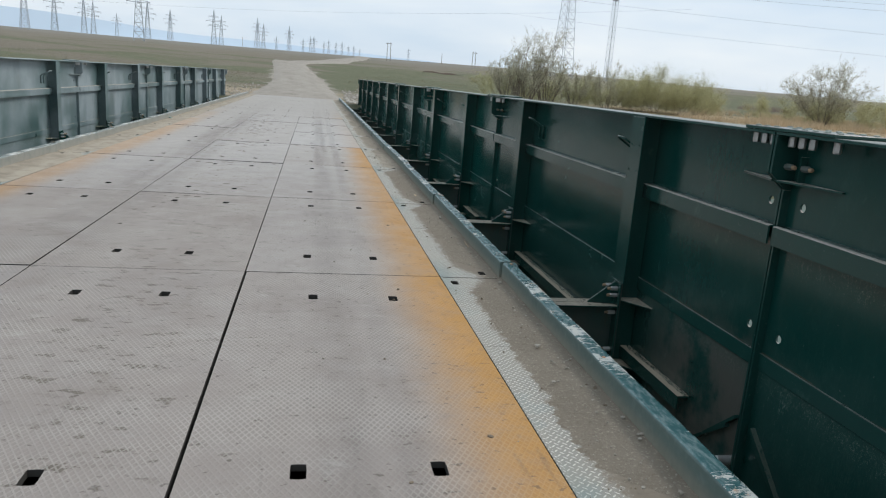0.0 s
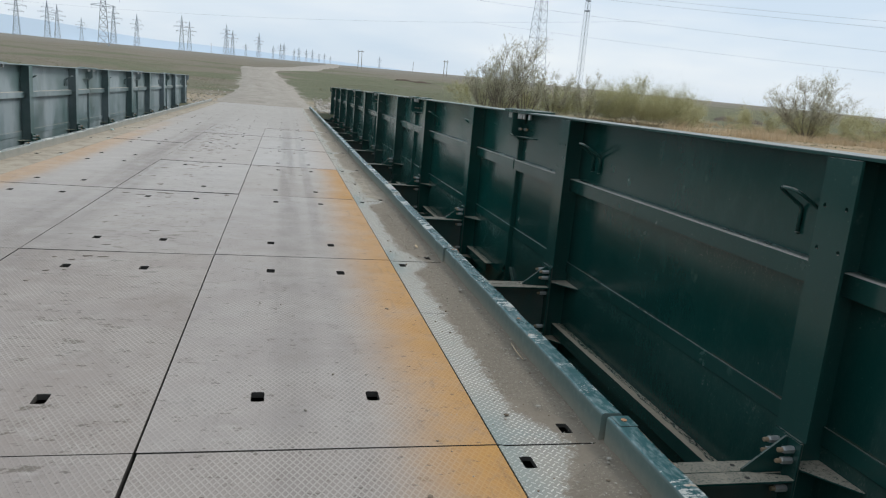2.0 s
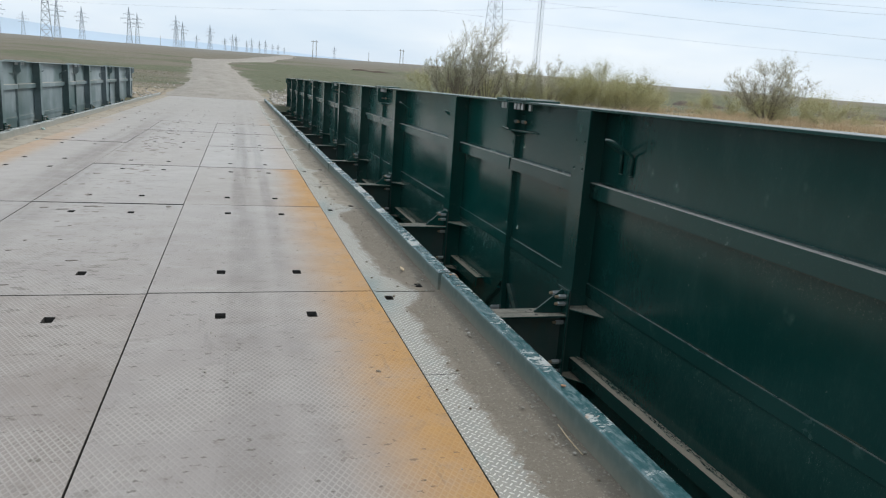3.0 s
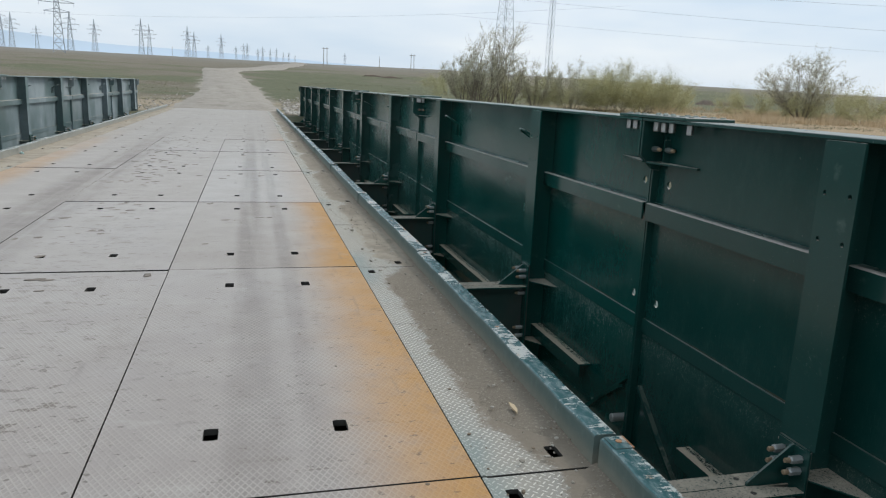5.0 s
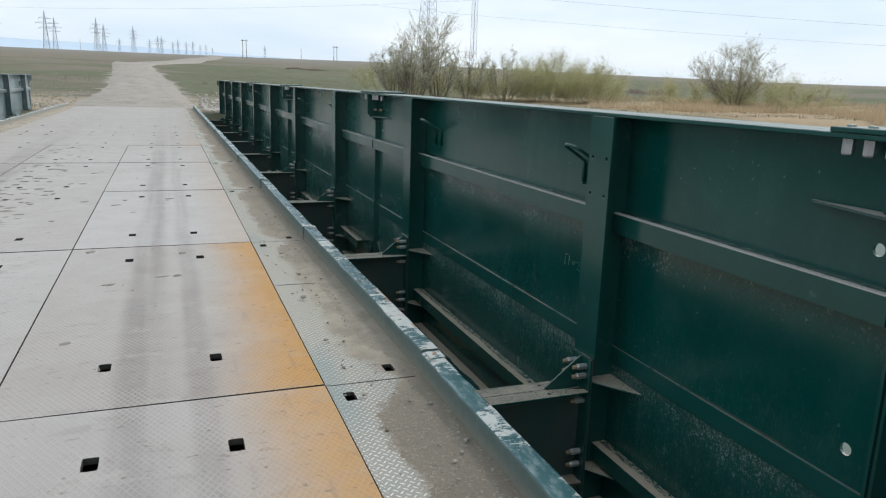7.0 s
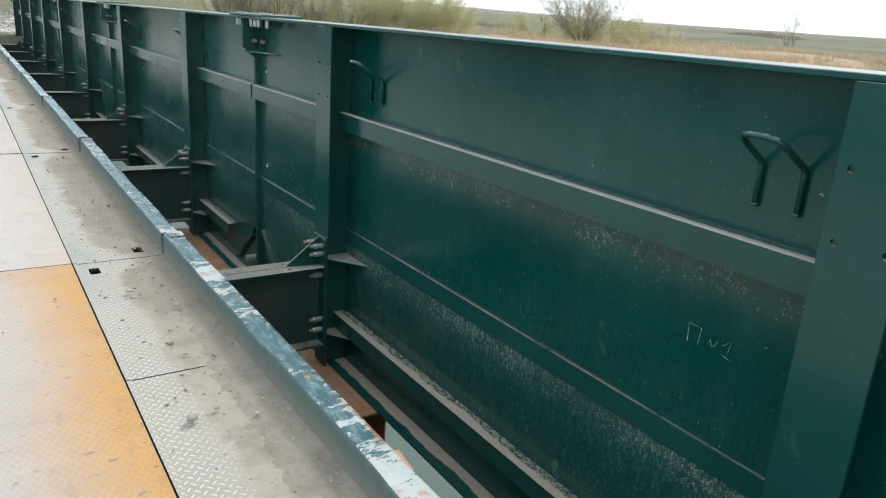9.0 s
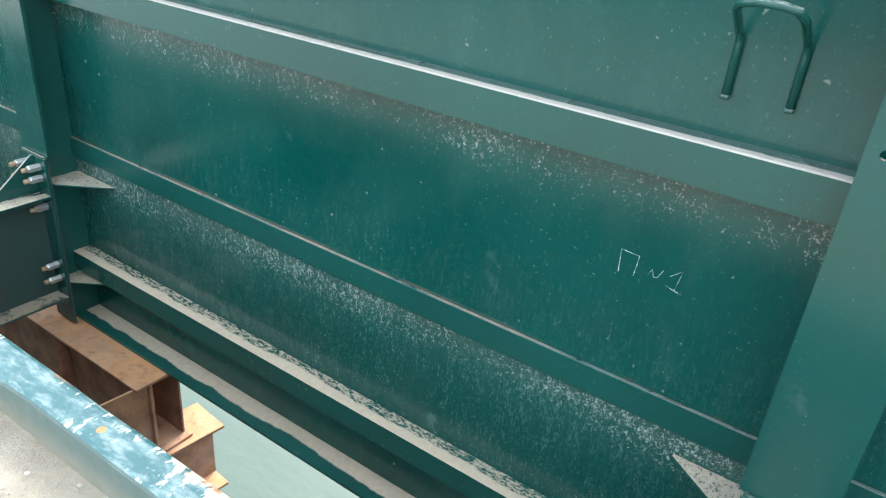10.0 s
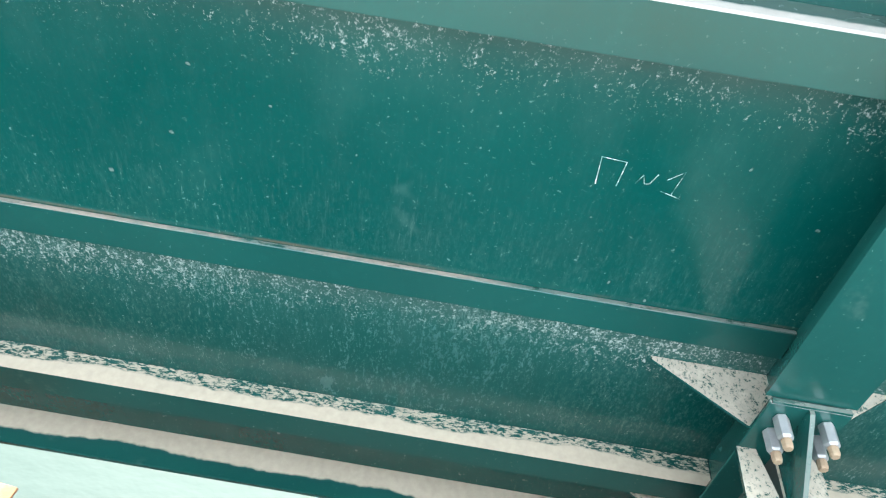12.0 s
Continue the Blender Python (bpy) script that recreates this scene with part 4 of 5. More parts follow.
def girder_section(M_GREEN, M_WEB, M_BAR, label):
    """One 7 m plate girder section. The web's inner face is at x = 0, the deck lies on -x; z = 0 is the deck's top."""
    e = tagged(new("girder_section"), label, "girder", "main girder sections")
    part("web", holed_plate(0.007, 6.993, -0.968, 1.372, HOLES_SPLICE, 0.0, 0.014, (2, 0, 1)), M_WEB, e)
    part("top_flange", boxm(-0.155, 0.17, 0.006, 6.994, 1.372, 1.392, 0.003), M_GREEN, e)
    part("bottom_flange", boxm(-0.135, 0.15, 0.006, 6.994, -0.988, -0.968, 0.003), M_GREEN, e)
    ends = []
    for yp in (1.755, 5.255):
        hs = [(yp + s * 0.07 - yp, z, 0.011, 0.011, 16, 0) for s in (-1, 1) for z in (0.94, 1.145)]
        post = part("post", holed_plate(-0.110, 0.110, -0.006, 1.371, hs, -0.192, -0.178, (2, 0, 1)), M_GREEN, e, "tee-shaped vertical stiffener")
        post.matrix_local = pose(0, yp, 0)
        part("stem", boxm(-0.1775, -0.0005, -0.006, 0.006, -0.967, 1.371), M_GREEN, post)
        part("foot_plate", boxm(-0.191, -0.1785, -0.085, 0.085, -0.967, -0.0065), M_GRIME, post)
        for z in (-0.152, -0.712):
            for s in (-1, 1):
                pts = [(-0.1775, s * 0.0065), (-0.0008, s * 0.0065), (-0.0008, s * 0.32), (-0.012, s * 0.32), (-0.1775, s * 0.09)]
                g = part("gusset", prism(pts, "z", z - 0.008, z), M_GUSSET, post, "triangular horizontal gusset with dust on it")
    # longitudinal stiffeners: an angle above, a flat bar, and an angle ledge below
    spans = [(0.021, 1.747), (1.763, 5.247), (5.263, 6.979)]
    for y0, y1 in spans:
        part("stiffener", prism([(-0.001, 0.840), (-0.001, 0.828), (-0.066, 0.828), (-0.066, 0.722), (-0.078, 0.722), (-0.078, 0.832), (-0.072, 0.836)], "y", y0, y1), M_GREEN, e, "angle stiffener with dusty top")
        part("stiffener_bar", boxm(-0.016, -0.0006, y0, y1, -0.066, 0.034, 0.002), M_BAR, e, "flat stiffener bar")
    for y0, y1 in ((0.70, 1.747), (1.763, 5.247), (5.263, 6.30)):
        part("ledge", prism([(-0.001, -0.585), (-0.001, -0.597), (-0.086, -0.597), (-0.086, -0.69), (-0.096, -0.69), (-0.096, -0.585)], "y", y0, y1), M_GREEN, e, "dusty lower angle ledge")
    # ends: stiffener, bolted stub box, gussets and diagonal straps
    for s, y0 in ((1, 0.0), (-1, 7.0)):
        def yy(a, b):
            return (y0 + s * a, y0 + s * b) if s > 0 else (y0 + s * b, y0 + s * a)
        part("end_stiffener", boxm(-0.05, -0.0007, *yy(0.0065, 0.0195), -0.967, 1.055), M_GREEN, e)
        part("splice_plate", prism([(-0.152, 1.371), (-0.0007, 1.371), (-0.0007, 1.058), (-0.045, 1.058), (-0.152, 1.150)], "y", *yy(0.0065, 0.0235)), M_GREEN, e, "bolted end plate under the top flange")
        pts = [(-0.115, y0 + s * 0.024), (-0.0008, y0 + s * 0.024), (-0.0008, y0 + s * 0.46), (-0.02, y0 + s * 0.46)]
        part("splice_gusset", prism(pts, "z", 1.102, 1.112), M_GREEN, e, "triangular plate below the splice")
        part("rib", boxm(-0.045, -0.0007, *yy(0.112, 0.122), 1.1125, 1.26), M_GREEN, e)
        for a, b in ((0.085, -0.06), (0.175, -0.06), (0.265, -0.06)):
            add_nut(e, b - 0.035, y0 + s * a, 1.372, 0, -90, 1.12, False)
        if s < 0:
            add_nut(e, -0.095, y0 - 0.46, 1.372, 0, -90, 1.12, False)
            add_nut(e, -0.065, y0 - 0.0235, 1.195, 90, dull=True)
            add_nut(e, -0.028, y0 - 0.122, 1.195, 90, dull=True)
        for a, b in ((0.03, 0.0), (0.115, 0.0)):
            pts = [(y0 + s * (0.05 + a), -0.42 - a * 1.2), (y0 + s * (0.06 + a), -0.40 - a * 1.2), (y0 + s * (0.645 + a * 0.4), -0.93), (y0 + s * (0.62 + a * 0.4), -0.93)]
            part("strap", prism(pts, "x", -0.035, -0.0008), M_BAR, e, "diagonal strap plate")
    bm = tube(bmesh.new(), [(-0.13, 0, 0), (-0.125, 0, 0), (0, 0, 0)], [0.026, 0.030, 0.030], 14)
    pin = part("pin", bm, M_ZINC, e, "steel coupling pin at the foot of the splice")
    pin.matrix_local = pose(-0.001, 0.06, -0.74)
    # bent-bar grab handles
    for yh, s in ((2.125, 1), (4.858, -1)):
        pts = []
        for sy in (-0.075, 0.075):
            leg = [(-0.0115, yh + sy, 0.948), (-0.0115, yh + sy, 1.070), (-0.018, yh + sy, 1.088), (-0.05, yh + sy, 1.108), (-0.135, yh + sy * 0.95, 1.160), (-0.165, yh + sy * 0.8, 1.178), (-0.178, yh + sy * 0.35, 1.186)]
            pts = leg if sy < 0 else pts + leg[::-1]
        part("handle", tube(bmesh.new(), pts, 0.0105, 8), M_GREEN, e, "bent round-bar grab handle", True)
        for sy in (-0.075, 0.075):
            part("weld", boxm(-0.0225, -0.0006, yh + sy - 0.0115, yh + sy + 0.0115, 0.937, 0.9475, 0.003), M_GUSSET, e, "dusty weld at the handle's foot")
    return e


def splice_cap(M_GREEN):
    """The cover plate bolted over two sections' top flanges."""
    e = tagged(new("splice_plate"), "green cover plate bolted over the girder joint", "plate", "splice cover plates")
    part("plate", boxm(-0.16, 0.175, -0.50, 0.30, 1.3925, 1.412, 0.003), M_GREEN, e)
    for y in (-0.46, -0.36, -0.265, -0.175, -0.085, 0.085, 0.175, 0.265):
        for x in (-0.095, 0.12):
            bm = tube(bmesh.new(), [(x, y, 1.4125), (x, y, 1.419), (x, y, 1.421)], [0.018, 0.018, 0.013], 6)
            part("bolt_head", bm, M_BOLT_DUST, e, "dusty painted bolt head")
    return e


WEB_X, Y_SPLICE = 1.738, 5.29
for right, m_paint, m_web, m_bar, words in (
        (True, M_GREEN, M_WEB, M_BAR, "dark green plate girder section standing beside the deck"),
        (False, M_GREEN_DUSTY, M_WEB_DUSTY, M_GREEN_DUSTY, "dust-grey green plate girder section standing beside the deck")):
    section, cap = girder_section(m_paint, m_web, m_bar, words), splice_cap(m_paint)
    for k in range(-3, 5):
        y0 = Y_SPLICE + 7 * k
        m = pose(WEB_X, y0, 0) if right else pose(2 * MID - WEB_X, y0 + 7, 0, 0, 0, 180)
        mc = pose(WEB_X, y0, 0) if right else pose(2 * MID - WEB_X, y0, 0, 0, 0, 180)
        if k == -3:
            section.matrix_basis, cap.matrix_basis = m, mc
        else:
            copy_thing(section, m)
            copy_thing(cap, mc)


# ---- cross-beams under the deck ----
def cross_beam():
    e = tagged(new("cross_beam"), "dark green steel cross-beam bolted to the girder posts", "beam", "cross-beams under the deck")
    xa, xb = 2 * MID - 1.53, 1.53
    for q in (-1, 1):
        pts = [(xa, q * 0.105), (xb, q * 0.105), (xb, q * 0.055), (xb - 0.05, q * 0.042), (xb - 0.17, q * 0.012), (xb - 0.2, q * 0.003), (xa + 0.2, q * 0.003), (xa + 0.17, q * 0.012), (xa + 0.05, q * 0.042), (xa, q * 0.055)]
        part("top_flange", prism(pts, "z", -0.214, -0.203), M_GUSSET, e, "worn dusty top flange strip")
    part("web", boxm(xa, xb, -0.006, 0.006, -0.7815, -0.2145), M_GRIME, e)
    part("bottom_flange", boxm(xa, xb, -0.105, 0.105, -0.796, -0.782, 0.002), M_GRIME, e)
    for s, xe in ((1, xb), (-1, xa)):
        part("end_plate", boxm(min(xe, xe + s * 0.012) + s * 0.0005, max(xe, xe + s * 0.012) + s * 0.0005, -0.1, 0.1, -0.85, -0.012, 0.002), M_GREEN, e)
        part("cap_strip", boxm(min(xe, xe + s * 0.012), max(xe, xe + s * 0.012), -0.095, 0.095, -0.0115, -0.0045), M_BAR, e)
        pts = [(xe - s * 0.23, -0.2025), (xe - s * 0.001, -0.2025), (xe - s * 0.001, -0.014), (xe - s * 0.012, -0.014), (xe - s * 0.23, -0.188)]
        part("gusset", prism(pts, "y", -0.006, 0.006), M_BAR, e, "triangular gusset on the beam's end")
        # flat dark discs stand for the shade inside two open bolt holes
        for y in (-0.062, 0.062):
            part("bolt_hole_disc", tube(bmesh.new(), [(xe - s * 0.235, y, -0.2028), (xe - s * 0.235, y, -0.2022)], 0.0135, 14), M_UNDER, e, "thin dark disc painted as the shade in an empty bolt hole")
        for y in (-0.055, 0.055):
            for z in (-0.06, -0.118, -0.27, -0.60, -0.68):
                add_nut(e, xe - s * 0.0005, y, z, 0 if s > 0 else 180)
    return e


CROSS = cross_beam()
for i, k in enumerate(range(K0, K1 + 1)):
    m = pose(0, BAY * k + 0.045, 0)
    if i == 0:
        CROSS.matrix_basis = m
    else:
        copy_thing(CROSS, m)


# ---- rusty temporary support ----
def i_beam(name, parent, length, w, h, t, label=""):
    """An I-beam along y from 0, top at z = 0."""
    bm = bmesh.new()
    box(bm, -w / 2, w / 2, 0, length, -t, 0, 0.003)
    box(bm, -w / 2, w / 2, 0, length, -h, -h + t, 0.003)
    box(bm, -t * 0.4, t * 0.4, 0.001, length - 0.001, -h + t, -t)
    return part(name, bm, M_RUST, parent, label)


support = tagged(new("bridge_support"), "rusty temporary support of stacked I-beams over the water", "support")
SKEW = math.tan(radians(6))           # the bearers lie a little askew under the bridge
for xs, out, yb in ((1.545, 1, 9.76), (-6.116, -1, 10.5)):
    bm = bmesh.new()
    lo, hi = sorted((-0.115 * out, 0.155 * out))
    box(bm, lo, hi, 0, 4.6, -0.018, 0, 0.003)
    lo, hi = sorted((-0.045 * out, 0.165 * out))
    box(bm, lo, hi, -0.012, 4.6, -0.471, -0.453, 0.003)
    box(bm, -0.036 * out - 0.008, -0.036 * out + 0.008, 0.001, 4.599, -0.4535, -0.0175)
    b = part("packing_beam", bm, M_RUST, support, "short rusty I-beam")
    b.matrix_local = pose(xs, yb, -0.989)
    lo, hi = sorted((0.136 * out, 0.146 * out))
    part("side_plate", boxm(lo, hi, 0.03, 0.5, -0.453, -0.018), M_RUST, b)
    lo, hi = sorted((-0.112 * out, -0.0445 * out))
    for ys in (0.72, 1.9):
        part("web_stiffener", boxm(lo, hi, ys, ys + 0.012, -0.4525, -0.0185), M_RUST, b)
bm = bmesh.new()
box(bm, -7.55, 0, 0, 0.014, -0.452, 0, 0.002)
b = part("cross_plate", bm, M_RUST, support, "rusty upright plate standing along the bearer")
b.matrix_local = pose(1.5005, 9.785, -1.008, 0, 0, -6)
for yb in (9.82, 13.9):
    b = i_beam("bearer_beam", support, 8.15, 0.27, 0.45, 0.02, "long rusty bearer beam")
    b.matrix_local = pose(1.885, yb, -1.4605, 0, 0, 84)
for xs in (1.6, -1.0, -3.6, -6.1):
    for yb in (9.82, 13.9):
        yp = yb + (1.885 - xs) * SKEW
        bm = tube(bmesh.new(), [(xs, yp, -5.4), (xs, yp, -1.93)], 0.16, 16)
        part("pile", bm, M_RUST, support, "rusty tubular pile")


# ---- dirt banks and stones along the kerbs ----
def dirt_bank(side):
    """A low bank of road dirt between the side plate and the kerb."""
    bm = bmesh.new()
    prev = None
    n, cols = 3600, 13
    for i in range(n + 1):
        y = -8 + 50 * i / n
        u = (y / BAY) % 1.0
        near = min(u, 1 - u) * BAY
        w = 0.415 + 0.06 * noise.noise(Vector((y * 1.3, side * 7, 0))) + 0.05 * noise.noise(Vector((y * 0.3, 4, side))) + 0.03 * noise.noise(Vector((y * 5.1, 2, side)))
        w -= 0.145 * min(max((y - 6.6) / 0.8, 0), 1) * (1 - 0.65 * min(max((y - 9.3) / 1.5, 0), 1))
        after = u * BAY if side > 0 else (1 - u) * BAY
        w *= 0.08 + 0.92 * min(1, max(0, (near - 0.10 if after > 1 else near - 0.24)) / 0.3) ** 0.7
        h = (0.015 - 0.006 * min(max((y - 6.6) / 0.8, 0), 1)) + 0.007 * noise.noise(Vector((y * 2.1, 1, side)))
        row = []
        for j in range(cols):
            f = j / (cols - 1)
            xo = 0.522 - (w + 0.024) * (1 - f)
            # rough crumbs make the toe ragged
            crumb = 0.0040 * noise.noise(Vector((xo * 16, y * 16, side))) + 0.0030 * noise.noise(Vector((xo * 45, y * 45, side * 3)))
            z = h * f ** 0.8 - 0.010 * (1 - f) ** 2 + crumb
            row.append(bm.verts.new((xo if side > 0 else 2 * MID - xo, y, z - 0.005)))
        if prev:
            for j in range(cols - 1):
                q = (prev[j], prev[j + 1], row[j + 1], row[j])
                bm.faces.new(q if side > 0 else q[::-1])
        prev = row
    ob = new("dirt", mesh_of(bm, "dirt", M_DIRT, True))
    return tagged(ob, "dry dirt drifted against the kerb", "dirt", kind="stuff")


dirt_bank(1)
dirt_bank(-1)


def pebble(bm, p, r, rs):
    """One rough stone."""
    v = bmesh.ops.create_icosphere(bm, subdivisions=1, radius=r)["verts"]
    sq = Vector((rs.uniform(0.8, 1.35), rs.uniform(0.7, 1.1), rs.uniform(0.45, 0.75)))
    rot = Matrix.Rotation(rs.uniform(0, 6.28), 3, "Z")
    for q in v:
        q.co = rot @ Vector((q.co.x * sq.x, q.co.y * sq.y, q.co.z * sq.z)) * rs.uniform(0.82, 1.12) + Vector(p)


def pebble_mesh(r, seed=5):
    b = bmesh.new()
    pebble(b, (0, 0, 0), r, random.Random(seed))
    return b


rs = random.Random(21)
bm = bmesh.new()
for i in range(2600):
    y = rs.uniform(-6, 24)
    if rs.random() < 0.9:
        x, z = 0.49 - abs(rs.gauss(0, 0.15)), 0.012
    else:
        x, z = rs.uniform(-1.4, 0.1), 0.0
    if x < -1.4:
        continue
    r = min(0.0024 + rs.expovariate(1 / 0.0022), 0.013)
    pebble(bm, (x, y, z + r * 0.3), r, rs)
for i in range(190):
    y, x = rs.uniform(6.8, 12.5), rs.uniform(0.06, 0.48)
    r = min(0.0028 + rs.expovariate(1 / 0.0025), 0.012)
    pebble(bm, (x, y, (0.008 if x > 0.25 else -0.003) + r * 0.3), r, rs)
tagged(new("gravel", mesh_of(bm, "gravel", M_STONE)), "small stones and grit scattered on the deck's edge", "gravel", kind="stuff")
M_CRUMB = plain("dried_brown_mud", (0.13, 0.10, 0.072), (0.20, 0.16, 0.118), 40, 0.95, True)
bm = bmesh.new()
for i in range(300):
    y = rs.uniform(-6, 14)
    x = rs.uniform(0.04, 0.49) if rs.random() < 0.72 else rs.uniform(-0.75, 0.0)
    r = min(0.003 + rs.expovariate(1 / 0.0028), 0.015)
    pebble(bm, (x, y, (0.008 if x > 0.25 else -0.002) + r * 0.25), r, rs)
tagged(new("mud_crumbs", mesh_of(bm, "mud_crumbs", M_CRUMB)), "dried brown mud crumbs fallen on the deck's edge", "mud", kind="stuff")
bm = bmesh.new()
for i in range(230):
    y = rs.uniform(1.5, 20.5)
    x = rs.gauss(-2.55, 0.24) if rs.random() < 0.72 else rs.uniform(-3.0, -0.5)
    near = y < 6.5
    if not -3.0 < x < -0.45 or -1.60 < x < -1.45 or (near and rs.random() < 0.6):
        continue
    v = bmesh.ops.create_icosphere(bm, subdivisions=2, radius=1.0)["verts"]
    lx, ly, lz = rs.uniform(0.015, 0.04) if near else rs.uniform(0.025, 0.07), rs.uniform(0.009, 0.02) if near else rs.uniform(0.02, 0.055), rs.uniform(0.002, 0.0035)
    for q in v:
        rag = 1 + 0.45 * noise.noise(Vector((q.co.x * 1.7 + i, q.co.y * 1.7, 0)))
        q.co = Vector((x + q.co.x * lx * rag, y + q.co.y * ly * rag + 0.25 * lx * q.co.x * rs.uniform(0.98, 1.02), q.co.z * lz - 0.001))
M_SMEAR = plain("dried_grey_brown_mud", (0.112, 0.096, 0.08), (0.20, 0.175, 0.15), 18, 0.95, True)
tagged(new("mud_smears", mesh_of(bm, "mud_smears", M_SMEAR, True)), "flat smears of dried mud dropped by wheels", "mud", kind="stuff")
for (x, y, r) in ((0.15, 8.52, 0.026), (0.19, 9.9, 0.022), (0.36, 9.62, 0.016), (0.13, 7.62, 0.018), (0.42, 2.5, 0.018), (0.33, -1.6, 0.02)):
    bm = bmesh.new()
    pebble(bm, (0, 0, 0), r, rs)
    st = tagged(new("stone", mesh_of(bm, "stone", M_STONE, True)), "rounded pebble lying on the dirty side plate", "stone", "loose pebbles")
    st.matrix_basis = pose(x, y, 0.012 + r * 0.4)

st = tagged(new("stone", mesh_of(pebble_mesh(0.05), "stone", M_CHALK, True)), "white lump lying beside the dusty kerb", "stone", "loose pebbles")
st.matrix_basis = pose(-5.0, 16.1, 0.015)
bm = tube(bmesh.new(), [(0.455, 1.262, 0.022), (0.446, 1.20, 0.027), (0.437, 1.12, 0.03), (0.438, 1.05, 0.027), (0.445, 0.99, 0.02)], [0.0022, 0.003, 0.003, 0.0026, 0.0015], 6)
tagged(new("twig", mesh_of(bm, "twig", M_REED, True)), "thin dry curved twig lying in the dirt", "twig")
bm = prism([(0, 0), (0.016, 0.03), (0.02, 0.07), (0.008, 0.105), (-0.004, 0.06)], "z", 0, 0.007)
chip = tagged(new("wood_chip", mesh_of(bm, "wood_chip", M_REED)), "pale splinter of wood lying in the dirt", "wood")
chip.matrix_basis = pose(0.34, 4.0, 0.014, 4, -5, 8)

# rubble beside the road at the bridge's end
M_RUBBLE = Mat("pale_broken_stone", 0.9)
M_RUBBLE.color(M_RUBBLE.mix(M_RUBBLE.island(), (0.24, 0.215, 0.18), (0.46, 0.43, 0.385)))
M_RUBBLE = M_RUBBLE.m
bm = bmesh.new()
for i in range(1300):
    y = 40.8 + abs(rs.gauss(0, 9))
    x = 1.0 + abs(rs.gauss(0, 2.2)) + (y - 41) * 0.02
    r = min(0.02 + rs.expovariate(1 / 0.035), 0.16)
    pebble(bm, (x, y, ground_z(x, y) + 0.02), r, rs)
for i in range(420):
    y, x = 41 + abs(rs.gauss(0, 12)), -5.4 - abs(rs.gauss(0, 2.6))
    pebble(bm, (x, y, ground_z(x, y) + 0.02), 0.015 + min(rs.expovariate(1 / 0.025), 0.12), rs)
tagged(new("rubble", mesh_of(bm, "rubble", M_RUBBLE)), "pale broken stones strewn beside the road", "rubble", kind="stuff")


# ---- chalk mark on the web ----
def chalk_mark():
    e = tagged(new("chalk_mark"), "white chalk letter and number on the green girder", "writing")
    strokes = {"letter": [[(0.0, -0.038), (-0.004, 0.034), (0.052, 0.030), (0.046, -0.036)]],
               "squiggle": [[(0.084, -0.020), (0.096, 0.004), (0.103, -0.018), (0.114, -0.016), (0.126, 0.012)]],
               "number": [[(0.148, 0.002), (0.180, 0.030), (0.168, -0.034)], [(0.142, -0.030), (0.188, -0.042)]]}
    for name, lines in strokes.items():
        bm = bmesh.new()
        for line in lines:
            tube(bm, [(-0.0008, -a, b) for a, b in line], 0.0012 if name == "letter" else 0.0010, 5)
        part(name, bm, M_CHALK if name == "letter" else M_CHALK_FAINT, e)
    e.matrix_basis = pose(WEB_X, 7.658, 0.418)
    return e


chalk_mark()


